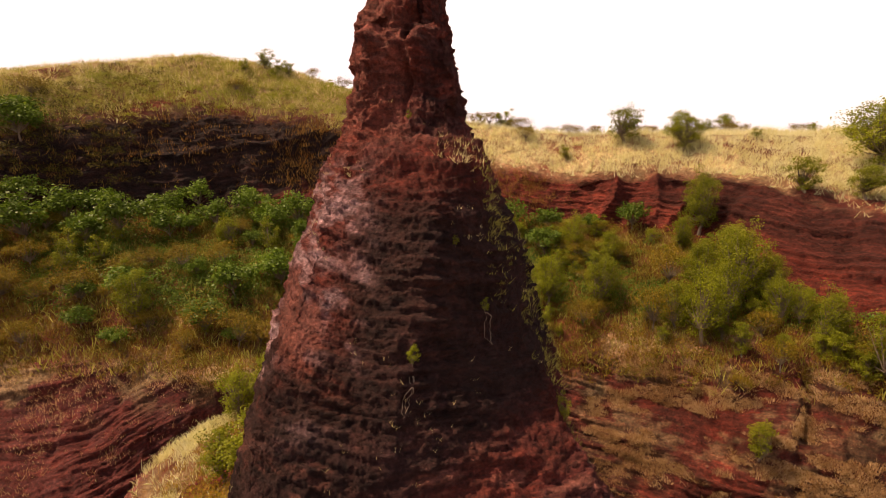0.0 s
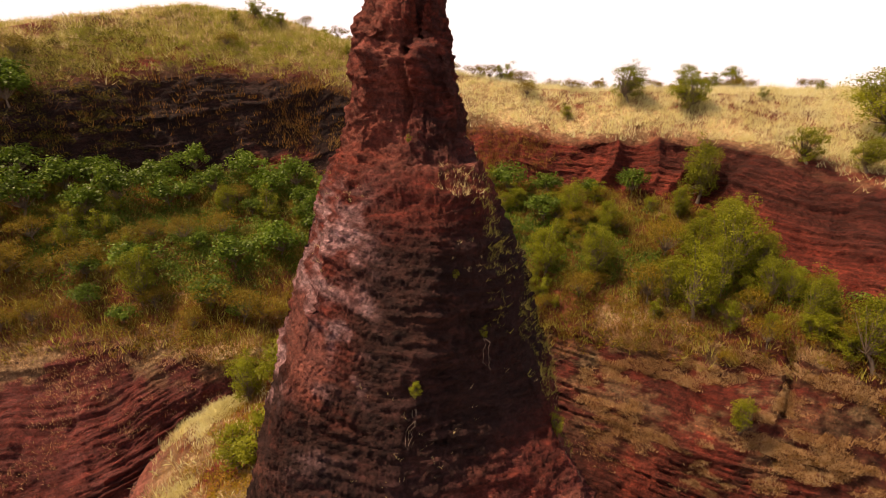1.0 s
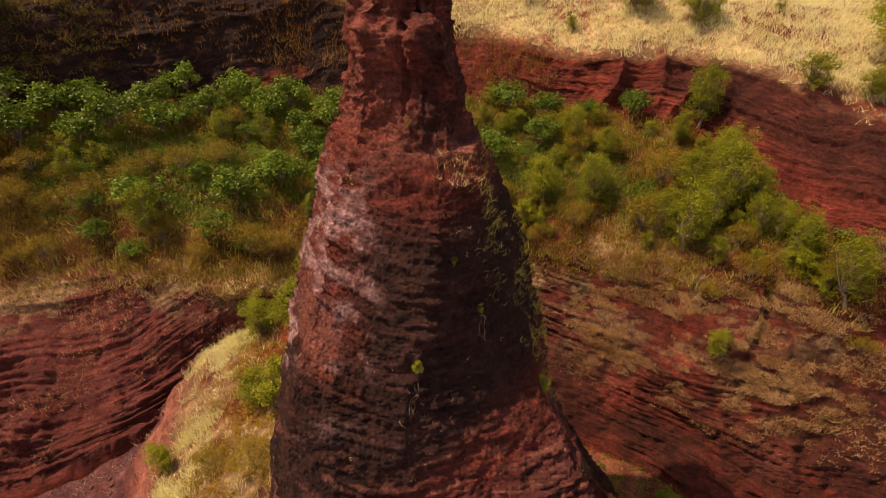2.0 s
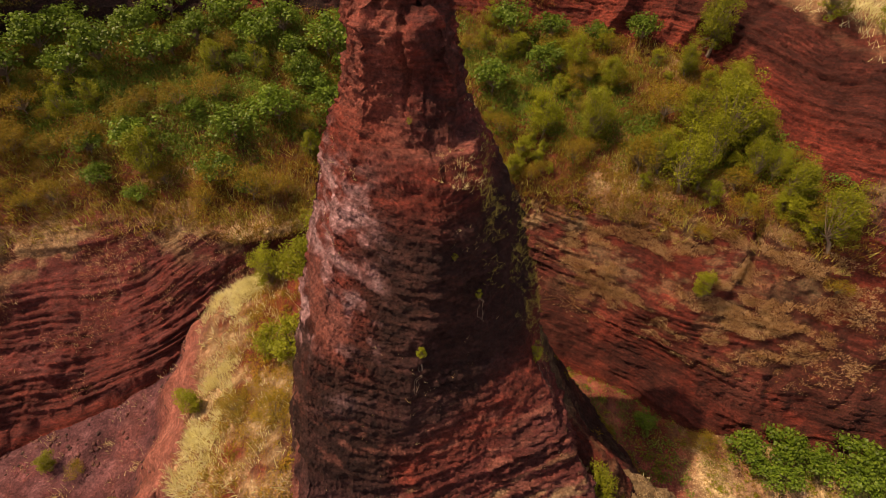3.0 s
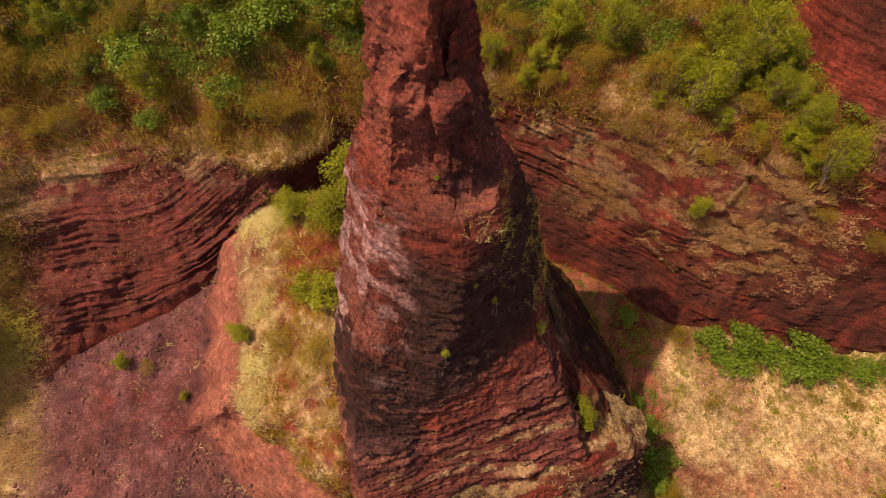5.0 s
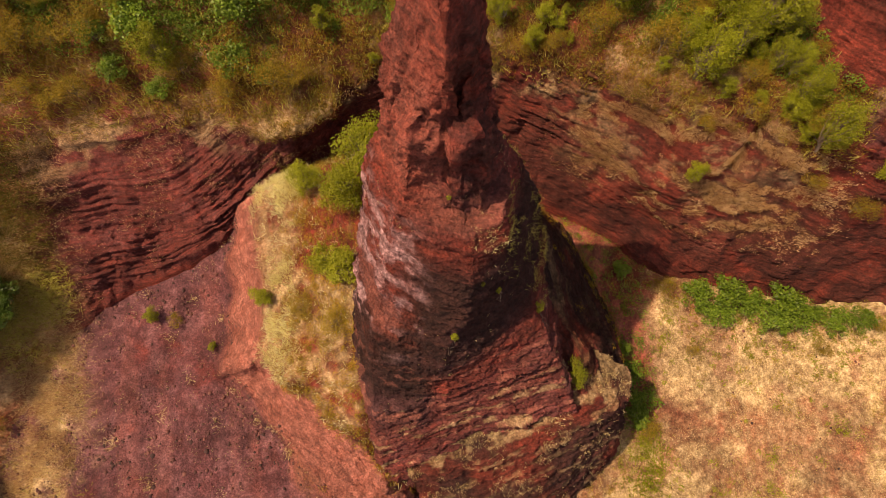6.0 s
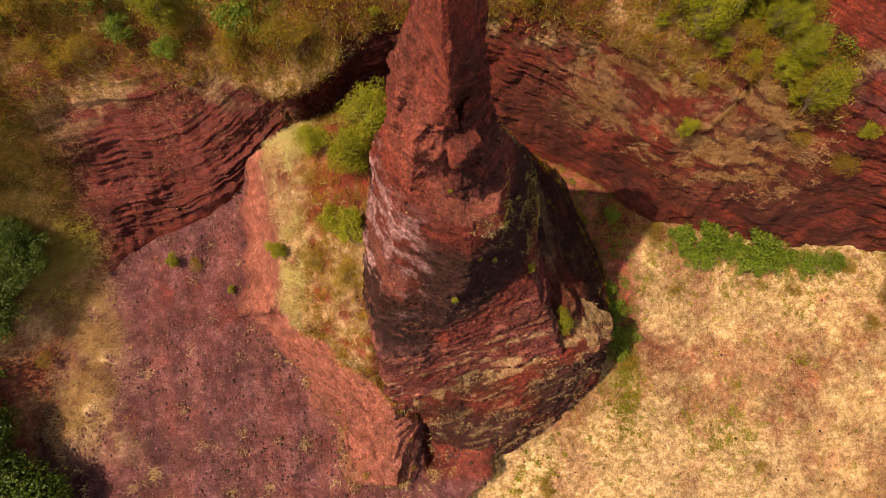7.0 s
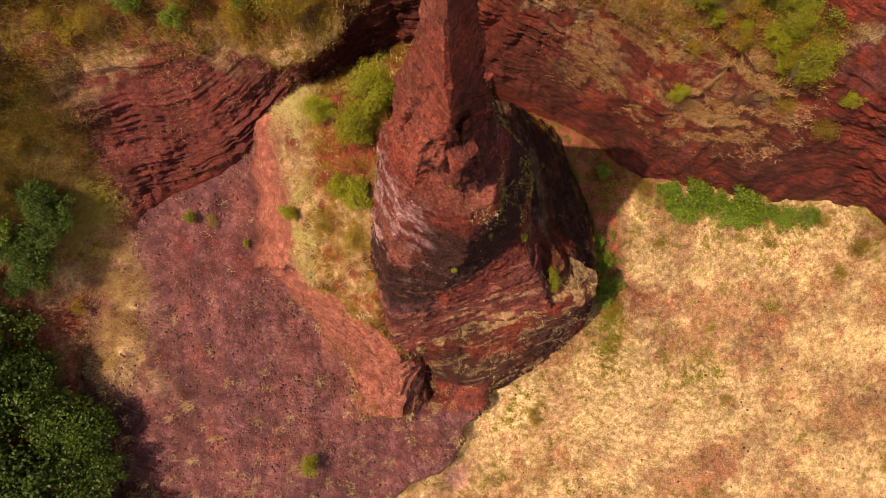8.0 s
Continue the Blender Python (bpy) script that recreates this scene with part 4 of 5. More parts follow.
RIGHT_WALL = [(13.3, 21.3, 1.8, "light"), (13.6, 23.4, 1.1, "scrub"), (22.1, 19.1, 1.6, "scrub"), (19.5, 20.4, 1.4, "scrub"), (22.4, 20.2, 1.5, "light"), (14.3, 27, 2.6, "light"), (10.2, 32.3, 2.6, "light"), (16.6, 30.2, 2.8, "light"), (3.2, 33.5, 2.6, "broad"), (2.4, 29.6, 2.4, "light"), (9.8, 36.0, 1.7, "broad"), (7.3, 36.7, 2.0, "broad")]
for x, y, h, kind in RIGHT_WALL:
    plant(kind, x, y, h, "bushes on the wall")
LEFT_SLOPE = [(-18.9, 31.7, 3.4, "broad"), (-22.2, 31.7, 2.8, "broad"), (-23.2, 29.5, 3.2, "broad"), (-16.6, 36.4, 2.3, "broad"), (-13.3, 33.0, 2.4, "light"), (-13.0, 36.6, 2.5, "broad"),
              (-9.9, 36.3, 2.7, "broad"), (-7.0, 35.4, 2.8, "broad"), (-17.0, 28.2, 2.0, "scrub"), (-14.5, 29.8, 2.0, "scrub"), (-11.2, 28.5, 2.3, "broad"), (-9.2, 30.0, 2.4, "broad"),
              (-10.6, 33.1, 2.2, "light"), (-18.6, 26.7, 2.4, "scrub"), (-15.2, 25.8, 3.2, "light"), (-19.9, 24.4, 1.6, "scrub"), (-9.8, 24.9, 2.2, "scrub"), (-21.7, 33.7, 2.2, "broad"),
              (-16.5, 32.6, 2.6, "broad"), (-11.7, 25.7, 2.2, "scrub"), (-21.8, 26.2, 2.1, "scrub"), (-6.0, 31.0, 2.4, "broad"), (-24.9, 31.9, 2.4, "broad")]
for x, y, h, kind in LEFT_SLOPE:
    plant(kind, x, y, h, "shrubs on the slope", wide=1.0)
MORE_LEFT = [(-20.3, 30.2, 2.4, "broad"), (-14.8, 34.8, 2.4, "broad"), (-11.4, 35.0, 2.4, "broad"), (-8.2, 33.2, 2.2, "broad"), (-24.5, 27.0, 2.4, "scrub"), (-20.0, 28.2, 2.0, "light"), (-12.8, 30.9, 2.0, "scrub"), (-5.2, 34.0, 2.4, "broad"), (-26.5, 29.0, 2.6, "broad"), (-27.5, 25.5, 2.4, "scrub"), (-17.6, 34.6, 2.5, "broad"), (-7.2, 28.3, 1.8, "light"), (-25.5, 33.5, 2.4, "broad")]
for x, y, h, kind in MORE_LEFT:
    plant(kind, x, y, h, "shrubs on the slope")
SLOPE_BUSHES = sample(RIM, RIM_NORMAL, smooth(1.95, 2.2, RIM_LEVEL) * (1 - smooth(3.8, 3.95, RIM_LEVEL)) * smooth(12, 18, RIM[..., 1]) * smooth(-32, -28, RIM[..., 0]) * smooth(19.5, 18, RIM[..., 0]), 190, 77)[0]
for at in SLOPE_BUSHES:
    plant(dice.choice(("light", "scrub", "scrub", "broad" if at[0] < 0 else "light")), 0, 0, dice.uniform(0.8, 1.9), "scrub on the slope", at=at, wide=1.15)
LEFT_BANK = [(-27.5, 10.5, 1.8, "scrub"), (-29, 13, 2.4, "broad"), (-28, 16, 2.0, "scrub"), (-30.5, 10, 2.6, "broad"), (-26.8, 18.5, 1.8, "scrub"), (-31.5, 15.5, 2.8, "broad"), (-29.5, 19, 2.2, "broad"), (-32, 7.5, 3.0, "broad"), (-27, 20.8, 1.6, "scrub"), (-26, 14.6, 1.3, "scrub"), (-33, 12.5, 3.0, "broad"), (-26.6, 8, 1.2, "scrub")]
for x, y, h, kind in LEFT_BANK:
    plant(kind, x, y, h, "shrubs on the bank")
CREST_BUSHES = sample(RIM, RIM_NORMAL, smooth(5.2, 5.6, RIM_LEVEL) * (1 - smooth(6.7, 7.1, RIM_LEVEL)) * smooth(30, 38, RIM[..., 1]) * smooth(-4, 2, RIM[..., 0]) * smooth(40, 36, RIM[..., 0]), 48, 78)[0]
for at in CREST_BUSHES:
    plant("light" if dice.random() < 0.5 else "scrub", 0, 0, dice.uniform(0.7, 1.7), "bushes on the crest", at=at, wide=1.3, label="low green bush on the grassy crest")
HILL_BUSHES = sample(RIM, RIM_NORMAL, smooth(5.3, 5.6, RIM_LEVEL) * (1 - smooth(6.6, 6.9, RIM_LEVEL)) * smooth(30, 36, RIM[..., 1]) * smooth(2, -2, RIM[..., 0]) * smooth(-19, -14, RIM[..., 0]), 22, 81)[0]
for at in HILL_BUSHES:
    plant("light" if dice.random() < 0.6 else "scrub", 0, 0, dice.uniform(0.8, 1.7), "bushes on the hill", at=at, wide=1.3, label="low green bush on the grassy hillside")
# shrubs in the dark forest leaf colour, to stand in for the bank's shade
BANK_BUSHES = sample(RIM, RIM_NORMAL, smooth(1.2, 1.4, RIM_LEVEL) * (1 - smooth(2.6, 2.8, RIM_LEVEL)) * smooth(5, 8, RIM[..., 1]) * smooth(24, 21, RIM[..., 1]) * smooth(-25, -27, RIM[..., 0]), 18, 79)[0]
for at in BANK_BUSHES:
    plant("forest", 0, 0, dice.uniform(1.6, 2.8), "shrubs on the bank", at=at, wide=1.2, label="green shrub on the bank, leaves darkened for its shade")
RIM_TREES = [(13.5, 40.8, 2.8, "light"), (16.9, 38.7, 2.8, "light"), (19.9, 46.1, 2.2, "light"), (20.8, 30.9, 2.2, "light"), (26.0, 32.6, 4.4, "light"), (23.2, 29.6, 2.4, "light"), (24.5, 48, 2.2, "light"),
             (17.0, 46.0, 1.2, "scrub"), (6.4, 46.3, 1.4, "scrub"), (10.3, 45, 1.1, "scrub"), (4.0, 47, 1.5, "scrub"), (2.6, 47.4, 1.2, "scrub"), (-12.9, 46.6, 1.5, "light"), (-14.6, 46.3, 1.6, "light"), (-26.8, 34.2, 2.6, "broad"),
             (-15.6, 42.2, 1.4, "scrub"), (29.5, 36.5, 2.4, "light"), (12.5, 45.2, 1.0, "scrub"), (15.0, 44.8, 1.2, "scrub"), (22.2, 46.5, 1.7, "light"), (-27, 36.5, 1.6, "scrub"), (33, 40, 2.2, "light"), (36, 38, 2.4, "light")]
for x, y, h, kind in RIM_TREES:
    plant(kind, x, y, h, "trees on the rim", wide=1.5, label="" if kind != "scrub" else "low dark green bush on the grassy rim")
MOUND_TREES = [(-5.9, 18.6, 3.0, "light"), (-4.7, 20.2, 3.2, "light"), (-7.9, 19.8, 2.4, "light"), (-6.7, 15.5, 2.1, "light"), (-5.7, 15.0, 2.0, "light"), (-10.2, 14.2, 1.3, "light"), (-18.4, 14.4, 1.1, "light"), (-14.5, 12.6, 0.7, "light"), (-10.5, -3.1, 1.9, "light"), (-6.0, 12.6, 1.2, "scrub"), (-8.0, 13.4, 1.0, "scrub"), (-16.9, 14.2, 0.8, "scrub")]
for x, y, h, kind in MOUND_TREES:
    plant(kind, x, y, h, "young trees by the spire", "floor", 1.25)
FLOOR_BUSHES = [(17.2, 15.6, 2.3, "broad"), (19.0, 15.1, 1.5, "broad"), (20.6, 15.0, 2.4, "broad"), (22.8, 14.7, 1.4, "broad"), (15.9, 14.8, 1.3, "broad"), (20.8, 13.6, 1.0, "broad"), (26.8, 13.8, 1.3, "scrub"), (10.9, 8.3, 1.5, "broad"), (10.2, 12.2, 1.5, "broad"), (10.6, 10.9, 1.7, "broad"), (11.3, 9.3, 1.8, "broad"), (11.5, 7.6, 1.5, "scrub"), (15.5, 15.8, 2.0, "broad"), (18.2, 15.2, 2.0, "broad"), (16.8, 14.4, 1.8, "broad"), (19.8, 14.2, 1.8, "broad"), (21.6, 14.4, 2.0, "broad"), (24.1, 14.0, 1.8, "broad"),
                (25.8, 14.0, 1.4, "broad"), (23.1, 12.2, 1.1, "scrub"), (14.9, 12.3, 1.0, "scrub"), (29.7, 11.7, 1.5, "scrub"), (28.3, 10.0, 1.3, "scrub"), (5.7, -0.8, 1.1, "scrub"), (20.1, 0.5, 0.8, "scrub"), (13.4, 16.4, 1.4, "scrub"), (10.8, 17.6, 1.2, "broad"), (7.0, 9.9, 1.2, "scrub")]
for x, y, h, kind in FLOOR_BUSHES:
    plant(kind, x, y, h, "bushes at the wall's foot", "floor")
FOREST = [(-24.8, -3, 4.8), (-25.4, 0.2, 4.2), (-23.6, -7.2, 4.6), (-27.8, 2.6, 4.6), (-27.6, -11, 6), (-25.2, -9, 5.5), (-29.6, -5.2, 7), (-27.0, 0.6, 5), (-31.8, 4.8, 6.5), (-28.8, 4.6, 4.5), (-34, 2, 8), (-24.2, -8.2, 4), (-30.5, 3.0, 7), (-28.4, -2.6, 7.5), (-32.5, -1.5, 8), (-25.6, -5.2, 5.5), (-31, 7.2, 5), (-27.5, -8, 7), (-33, -7, 8)]
for x, y, h in FOREST:
    plant("forest", x, y, h, "trees at the quarry's edge", "floor")
SPIRE_PLANTS = [(-0.7, 11.0, 15.8, 0.55, "light"), (0.3, 12.3, 18.2, 0.3, "light"), (0.9, 12.5, 16.6, 0.35, "light"), (3.0, 12.4, 13.9, 0.7, "light"), (-0.85, 13.8, 21.2, 0.25, "light"), (6.2, 10.6, 9.4, 1.9, "light")]
for x, y, z, h, kind in SPIRE_PLANTS:
    d = (SPIRE[..., 0] - x) ** 2 + (SPIRE[..., 1] - y) ** 2 + (SPIRE[..., 2] - z) ** 2
    plant(kind, 0, 0, h, "plants on the spire", at=SPIRE[np.unravel_index(np.argmin(d), d.shape)], label="small green plant rooted in the rock spire")

# ---- grass and scrub that cover the ground ----
LV, RX, RY = RIM_LEVEL, RIM[..., 0], RIM[..., 1]
ahead = smooth(10, 16, RY) * smooth(-48, -42, RX)
patches = fbm(RIM, 5.0, 3, 301)
crest = smooth(5.0, 5.35, LV) * (1 - smooth(7.05, 7.3, LV)) * ahead * smooth(-0.5, 0.0, patches + 0.25)
grass("dry_grass", sample(RIM, RIM_NORMAL, crest * smooth(-7, 2, RX), 19000, 1), 9, 0.8, 0.036, 0.16, PALE_STRAW, "tall pale straw-coloured grass along the quarry rim", 2, 0.9)
grass("hill_grass", sample(RIM, RIM_NORMAL, crest * smooth(2, -7, RX) * (0.3 + smooth(5.5, 5.9, LV)), 9000, 3), 8, 0.65, 0.035, 0.17, STRAW, "yellowish dry grass on the rounded hill", 4, 0.9)
hill = crest * smooth(2, -7, RX)
grass("hill_stubble", sample(RIM, RIM_NORMAL, hill * (1 - 0.7 * smooth(5.7, 6.0, LV)), 13000, 51), 8, 0.6, 0.035, 0.17, OLIVE_GRASS, "olive and yellow grass on the hillside", 52, 0.9)
low_leaves("hill_scrub", sample(RIM, RIM_NORMAL, hill * smooth(-0.1, 0.15, fbm(RIM, 3.0, 3, 309)), 2200, 53), 34, 0.55, (0.12, 0.5), LIGHT_LEAF, "olive scrub spread over the hillside", 54)
# shade at the cliff's end comes from the darker leaf colour
low_leaves("cliff_scrub", sample(RIM, RIM_NORMAL, smooth(4.1, 4.4, LV) * (1 - smooth(5.7, 6.0, LV)) * ahead * smooth(-18, -23, RX), 1300, 67), 34, 0.55, (0.14, 0.5), SHADE_SCRUB, "olive scrub over the cliff's end, coloured darker for its shade", 68)
bench = smooth(1.85, 2.1, LV) * (1 - smooth(3.95, 4.1, LV)) * ahead * smooth(21, 19, RX + 0.25 * (20 - RY))
grass("rust_grass", sample(RIM, RIM_NORMAL, bench + 0.3 * smooth(0.95, 1.2, LV) * smooth(-22.5, -25.5, RX) * ahead * (LV < 2) + (0.2 + 0.9 * smooth(-14, -11, RX) * smooth(0.0, 0.15, patches + 0.1)) * smooth(4.1, 4.5, LV) * (1 - smooth(5.0, 5.2, LV)) * ahead * smooth(10, 4, RX), 13000, 5), 8, 0.55, 0.034, 0.18, RUST_GRASS, "rusty brown dry grass on the slope", 6, 0.7)
grass("slope_grass", sample(RIM, RIM_NORMAL, bench, 4500, 65), 8, 0.6, 0.05, 0.2, OLIVE_GRASS, "olive green grass between the shrubs", 66, 0.7)
bank = smooth(0.95, 1.2, LV) * smooth(-22.5, -25.5, RX) * ahead * (LV < 2)
grass("bank_grass", sample(RIM, RIM_NORMAL, bank * (1 - smooth(1.3, 1.5, LV)) * smooth(-0.3, 0.1, fbm(RIM, 2.2, 3, 310)), 900, 57), 9, 0.5, 0.05, 0.2, OLIVE_GRASS, "yellow dry grass at the foot of the bank", 58, 0.9)
# the bank's shade is put into the darker scrub leaves
low_leaves("bank_scrub", sample(RIM, RIM_NORMAL, bank * smooth(1.3, 1.6, LV), 1700, 47), 40, 0.5, (0.1, 0.5), SHADE_SCRUB, "olive scrub on the bank, coloured darker for its shade", 48)
low_leaves("slope_scrub", sample(RIM, RIM_NORMAL, bench * smooth(-0.25, 0.1, patches + 0.08), 4200, 7), 36, 0.55, (0.13, 0.5), SCRUB, "olive and brown scrub covering the slope", 8)
low_leaves("slope_herbs", sample(RIM, RIM_NORMAL, bench * smooth(0.1, -0.2, patches) * smooth(2.3, 3.0, LV), 2800, 9), 50, 0.55, (0.14, 0.6), BROAD_LEAF, "low green herbs between the shrubs", 10)
low = smooth(1.0, 1.2, LV) * (1 - smooth(1.95, 2.1, LV)) * ahead
right_wall = low * smooth(5, 9, RX) * smooth(23, 17, RX) * smooth(1.25, 1.6, LV) * smooth(0.0, 0.08, fbm(np.stack([RX, RY, (RIM[..., 2] + 0.15 * RX + 0.15 * RY) * 3], -1), 1.3, 4, 303))
grass("wall_stubble", sample(RIM, RIM_NORMAL, right_wall, 3000, 49), 8, 0.2, 0.016, 0.14, RUST_GRASS, "brown stubble on the red wall", 50, 0.9)
grass("wall_grass", sample(RIM, RIM_NORMAL, right_wall, 13000, 11), 8, 0.17, 0.024, 0.09, TAN_GRASS, "dead straw grass clinging to the red wall", 12, 0.9)
left_wall = low * smooth(-4, -8, RX) * (smooth(0.02, 0.2, fbm(RIM, 2.2, 3, 304)) * 0.5 + smooth(1.75, 1.95, LV) + smooth(-21, -25, RX))
grass("ledge_grass", sample(RIM, RIM_NORMAL, left_wall, 6000, 13), 8, 0.24, 0.018, 0.12, TAN_GRASS, "brown withered grass on the wall's ledges", 14, 0.8)
FX, FY = FLOOR[..., 0], FLOOR[..., 1]
grass("mound_grass", sample(FLOOR, FLOOR_NORMAL, FLOOR_TOP * smooth(-2, -4, FX) * (0.03 + smooth(-7.8, -9.4, FX) * smooth(9, 12, FY) * smooth(-0.02, 0.12, fbm(FLOOR, 1.3, 3, 312))), 1500, 15), 10, 0.42, 0.02, 0.12, PALE_STRAW, "tufts of pale dry grass on the mound", 16, 0.7, bent=True)
grass("mound_stubble", sample(FLOOR, FLOOR_NORMAL, FLOOR_TOP * smooth(-2, -4, FX), 5000, 55), 8, 0.24, 0.014, 0.14, RUST_GRASS, "brown stubble on the mound", 56, 0.9)
low_leaves("mound_scrub", sample(FLOOR, FLOOR_NORMAL, FLOOR_TOP * smooth(-2, -4, FX) * smooth(-9.6, -8.4, FX), 900, 17), 45, 0.4, (0.09, 0.5), SCRUB, "yellow-green scrub on the mound", 18)
seen = smooth(-12, -9, FY) * smooth(38, 35, FX)
floor_patch = fbm(FLOOR, 3.0, 4, 305)
grass("floor_grass", sample(FLOOR, FLOOR_NORMAL, (1 - FLOOR_SIDE) * seen * (1 - 0.9 * FLOOR_BARE) * smooth(-0.2, 0.1, floor_patch), 24000, 19), 7, 0.2, 0.018, 0.13, STRAW, "trampled pale dry grass on the quarry floor", 20, 1.3)
low_leaves("floor_herbs", sample(FLOOR, FLOOR_NORMAL, (1 - FLOOR_SIDE) * seen * (smooth(0.04, 0.16, floor_patch) + 0.5 * smooth(9, 12.5, FY) * smooth(12, 14, FX) + 0.5 * smooth(11.5, 10, FX) * smooth(-3, 1, FX)), 1700, 21), 24, 0.28, (0.08, 0.5), SCRUB, "yellow-green herbs among the dry grass", 22)
low_leaves("floor_sprouts", sample(FLOOR, FLOOR_NORMAL, (1 - FLOOR_SIDE) * seen * (0.05 + smooth(0.14, 0.22, fbm(FLOOR, 2.6, 4, 311)) + 0.8 * smooth(10, 13, FY) * smooth(12, 14, FX) + 0.1 * smooth(12, 10.5, FX) * smooth(-1, 3, FY) + 5 * np.exp(-((FX - 11.4) / 0.9) ** 2 - ((FY - 6.2) / 3) ** 2) + 1.5 * np.exp(-((FX - 4.5) / 2.5) ** 2 - (FY / 2.0) ** 2) + np.exp(-((FX - 18.6) / 2) ** 2 - ((FY - 1.8) / 2) ** 2)), 2400, 61), 20, 0.34, (0.13, 0.5), LIGHT_LEAF, "fresh green sprouts in the dry grass", 62)
meadow = fbm(FLOOR, 4.5, 4, 313) + 0.2 * np.exp(-((FX - 10.5) / 2.2) ** 2) * smooth(-6, 0, FY) + 0.25 * np.exp(-((FX - 17) / 3) ** 2 - ((FY - 2.5) / 3) ** 2)
grass("green_grass", sample(FLOOR, FLOOR_NORMAL, (1 - FLOOR_SIDE) * seen * smooth(0.06, 0.2, meadow), 9000, 69), 7, 0.2, 0.02, 0.14, OLIVE_GRASS, "yellow-green grass in patches on the quarry floor", 70, 1.2)
left_ground = FLOOR_SIDE * (1 - FLOOR_MOUND) * seen
grass("soil_tufts", sample(FLOOR, FLOOR_NORMAL, left_ground * (0.12 + smooth(-20.5, -23.0, FX + 0.25 * (FY - 8)) * smooth(1, 4, FY) * smooth(-0.2, 0.1, floor_patch)), 4200, 23), 9, 0.3, 0.024, 0.14, STRAW, "scattered straw tufts on bare mauve soil", 24, 0.9)
for sheet_name, (g, gn) in (("rim", (RIM, RIM_NORMAL)), ("floor", (FLOOR, FLOOR_NORMAL))):
    band = strip(g[..., 0], g[..., 1]) * smooth(-0.25, 0.1, fbm(g, 1.6, 3, 315)) * (smooth(0.98, 1.02, LV) if sheet_name == "rim" else 1.0)
    grass("strip_grass", sample(g, gn, band, 2600, 75), 9, 0.32, 0.03, 0.17, TAN_GRASS, "golden grass along the foot of the bank", 76, 0.9)
    grass("strip_straw", sample(g, gn, band, 1500, 77), 9, 0.3, 0.026, 0.15, STRAW, "dry straw grass along the foot of the bank", 78, 0.9)
grass("edge_grass", sample(FLOOR, FLOOR_NORMAL, left_ground * smooth(-20.5, -22.5, FX + 0.25 * (FY - 8)) * smooth(2, 5, FY) * smooth(-0.25, 0.1, floor_patch), 1500, 63), 9, 0.4, 0.04, 0.2, OLIVE_GRASS, "yellow-olive grass at the edge of the bare soil", 64, 0.9)
grass("straw_clumps", sample(FLOOR, FLOOR_NORMAL, left_ground * smooth(-28, -24, FX) * (0.3 + smooth(8, -2, FY)), 230, 59), 50, 0.42, 0.03, 0.2, STRAW, "pale clumps of dry grass on bare soil", 60, 0.9)
SZ = SPIRE[..., 2]
front = smooth(18, 16, SPIRE[..., 1]) * smooth(3, 5, SZ) * smooth(22, 21, SZ)
grass("spire_tufts", sample(SPIRE, SPIRE_NORMAL, front * smooth(0.05, 0.2, fbm(SPIRE, 0.8, 3, 306)), 520, 25), 7, 0.13, 0.01, 0.04, STRAW, "small dry tufts in cracks of the spire", 26, 0.9)

flank = smooth(0.6, 1.4, SPIRE[..., 0]) * smooth(12.6, 13.6, SPIRE[..., 1]) * smooth(18.5, 17, SPIRE[..., 1]) * smooth(12, 14, SZ) * smooth(22, 20.5, SZ) * smooth(-0.05, 0.12, fbm(SPIRE, 1.0, 3, 314))
grass("flank_grass", sample(SPIRE, SPIRE_NORMAL, flank, 800, 71), 8, 0.2, 0.013, 0.07, OLIVE_GRASS, "olive grass hanging on the shaded side of the spire", 72, 0.9)
shelf = np.exp(-(((SPIRE[..., 0] - 0.45) / 0.35) ** 2 + ((SPIRE[..., 1] - 13.1) / 0.5) ** 2 + ((SZ - 20.4) / 0.3) ** 2))
grass("shelf_grass", sample(SPIRE, SPIRE_NORMAL, shelf, 40, 73), 8, 0.24, 0.012, 0.05, STRAW, "pale dry tuft on the spire's shelf", 74, 0.9)


# ---- clods and stones ----
def stones(name, places, size, material, label, seed):
    """Small angular stones strewn on a sheet; kind stuff."""
    r = np.random.default_rng(seed)
    pos, nor = places
    n = len(pos)
    corner = np.array([(1, 0, 0), (-1, 0, 0), (0, 1, 0), (0, -1, 0), (0, 0, 1), (0, 0, -1)], dtype=float)
    face = np.array([(0, 2, 4), (2, 1, 4), (1, 3, 4), (3, 0, 4), (2, 0, 5), (1, 2, 5), (3, 1, 5), (0, 3, 5)])
    v = corner[None] * r.uniform(0.5, 1.3, (n, 6, 1)) * (size * r.uniform(0.4, 1.0, (n, 1, 1)) ** 2)
    ang = r.uniform(0, 6.28, n)
    c, s = np.cos(ang), np.sin(ang)
    x, y = v[..., 0] * c[:, None] - v[..., 1] * s[:, None], v[..., 0] * s[:, None] + v[..., 1] * c[:, None]
    v = np.stack([x, y, v[..., 2] * 0.8], -1) + pos[:, None]
    soup = Soup()
    soup.add(v.reshape(-1, 3), (face[None] + 6 * np.arange(n)[:, None, None]).reshape(-1, 3))
    ob = new(name, soup.mesh(name, material))
    return tagged(ob, label, "stones", kind="stuff")


def stone_material():
    m, t, out = nodes("clod")
    g = t.nodes.new("ShaderNodeNewGeometry")
    t.links.new(ramp(t, g.outputs["Random Per Island"], [(0.0, (0.02, 0.008, 0.007)), (0.6, (0.09, 0.03, 0.024)), (1.0, (0.15, 0.055, 0.045))]), out.inputs["Base Color"])
    out.inputs["Roughness"].default_value = 0.9
    return m


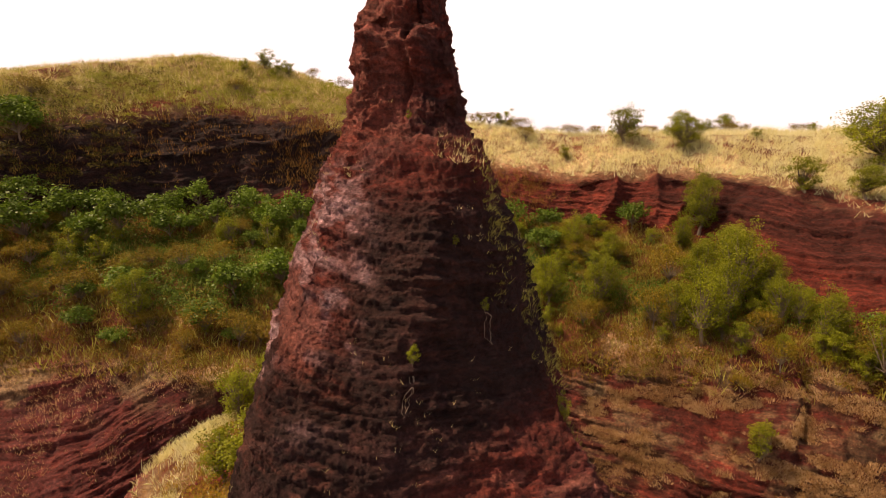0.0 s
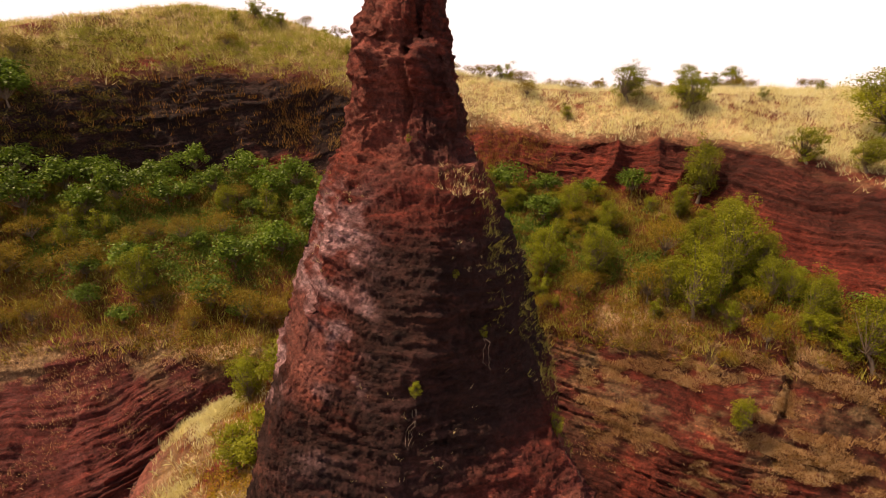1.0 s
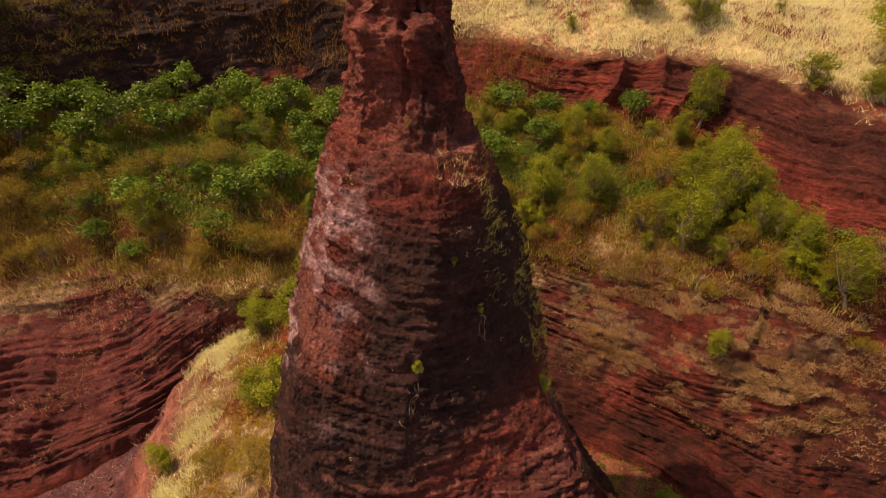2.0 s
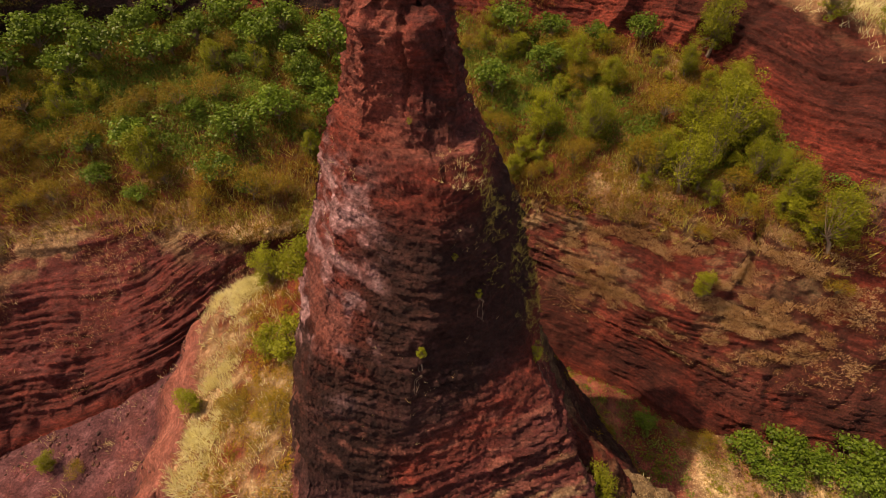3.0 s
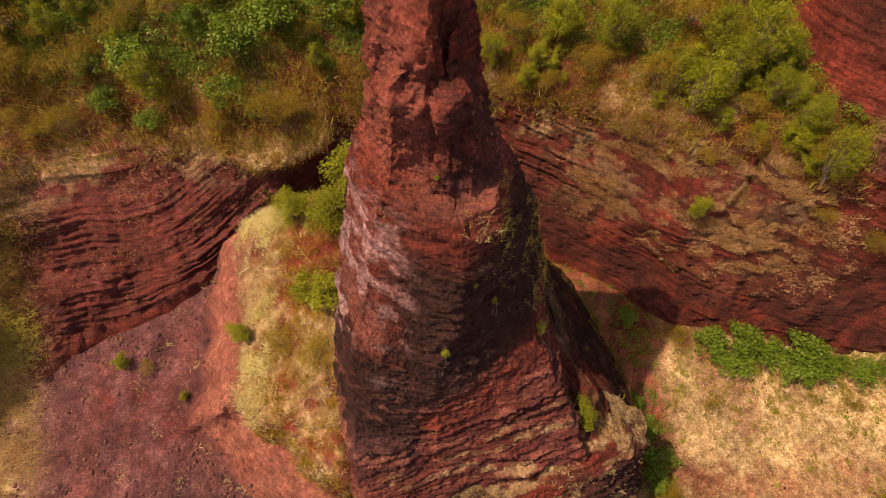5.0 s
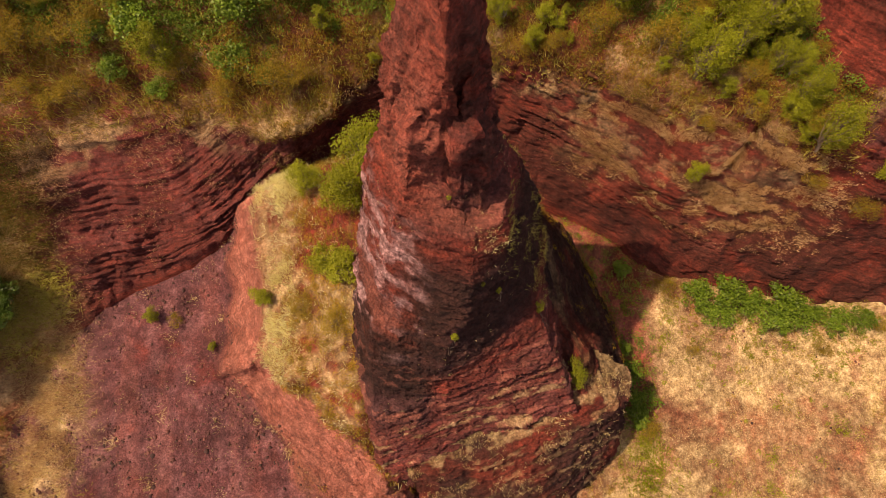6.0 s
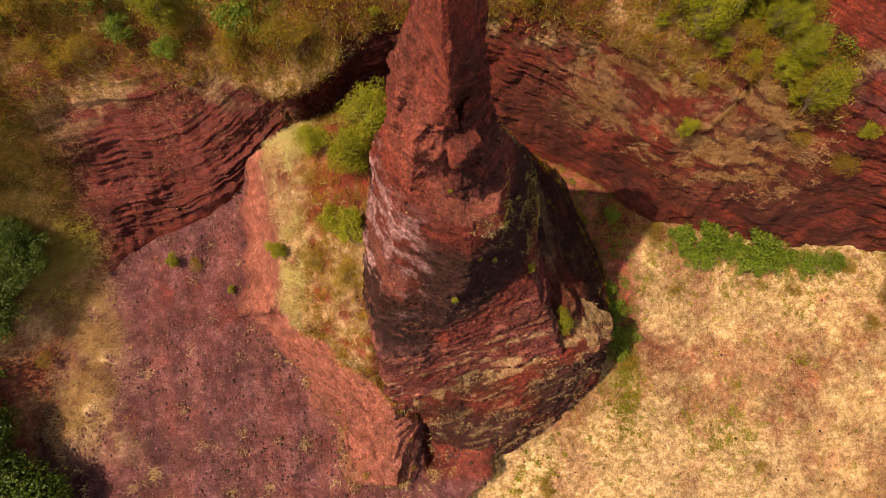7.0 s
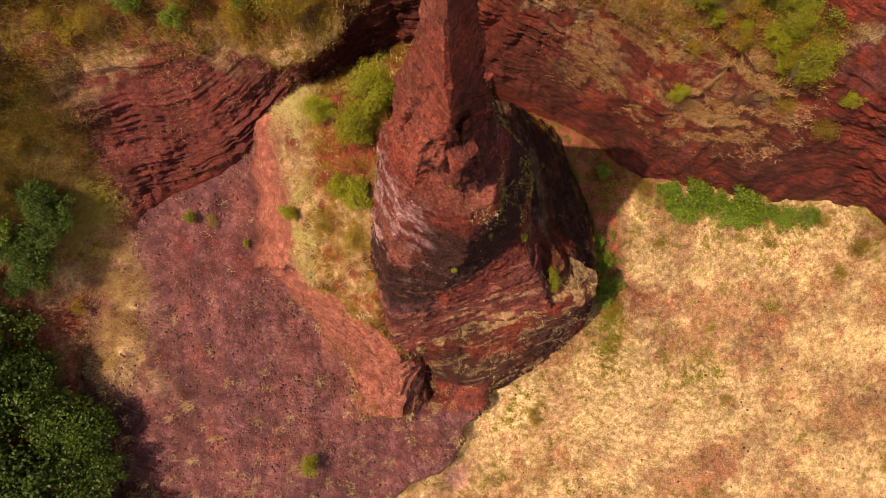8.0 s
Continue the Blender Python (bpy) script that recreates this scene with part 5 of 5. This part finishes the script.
CLOD = stone_material()
stones("soil_clods", sample(FLOOR, FLOOR_NORMAL, left_ground * (0.15 + smooth(-0.05, 0.2, fbm(FLOOR, 2.2, 3, 307))), 12000, 31), 0.17, CLOD, "dark red clods strewn over bare soil", 32)
stones("wall_rubble", sample(RIM, RIM_NORMAL, low * (LV < 1.9), 1800, 33), 0.07, CLOD, "loose red stones on the wall's ledges", 34)
stones("floor_stones", sample(FLOOR, FLOOR_NORMAL, (1 - FLOOR_SIDE) * seen, 900, 35), 0.12, CLOD, "scattered dark stones in the dry grass", 36)
GULLY = FLOOR_NORMAL[..., 2] * smooth(13.5, 11.5, FX) * smooth(2, 4, FX) * smooth(9, 11, FY) * smooth(23, 20, FY)
low_leaves("gully_herbs", sample(FLOOR, FLOOR_NORMAL, GULLY, 420, 41), 34, 0.4, (0.1, 0.55), BROAD_LEAF, "green herbs in the shaded gully", 42)
gn = normals(FIN_GRID, False)
low_leaves("fin_herbs", sample(FIN_GRID, gn, smooth(0.3, 0.7, gn[..., 2]), 260, 43), 34, 0.35, (0.1, 0.5), SCRUB, "olive herbs along the rock fin", 44)
bn = normals(BENCH_GRID, False)
grass("bench_tufts", sample(BENCH_GRID, bn, smooth(0.35, 0.7, bn[..., 2]) * smooth(0.0, 0.12, fbm(BENCH_GRID, 0.8, 3, 308)) + 1e-6, 2000, 45), 8, 0.2, 0.014, 0.06, STRAW, "straw tufts along the rock ledges", 46, 0.9)


# ---- roots that hang from the plants on the spire ----
def roots(x, y, z, seed):
    r = np.random.default_rng(seed)
    d = (SPIRE[..., 0] - x) ** 2 + (SPIRE[..., 1] - y) ** 2 + (SPIRE[..., 2] - z) ** 2
    row, col = np.unravel_index(np.argmin(d), d.shape)
    bundle = new("hanging_roots")
    bundle.location = SPIRE[row, col]
    tagged(bundle, "thin bare roots hanging down the rock face", "roots", "roots on the spire")
    for k in range(3):
        soup = Soup()
        pts, c = [], col
        for s in range(8):
            c += int(r.integers(-3, 4))
            rr, cc = max(row - s * 2, 0), c % SPIRE.shape[1]
            pts.append(SPIRE[rr, cc] + SPIRE_NORMAL[rr, cc] * 0.02 - SPIRE[row, col])
        add_tube(soup, pts, [0.012 * (1 - s / 10) for s in range(8)], 4)
        ob = new("root", soup.mesh("root", BARK, True))
        ob.parent = bundle


for k, (x, y, z) in enumerate(((-0.7, 11.0, 15.7), (0.9, 12.5, 16.5), (3.0, 12.4, 13.8))):
    roots(x, y, z, 500 + k)
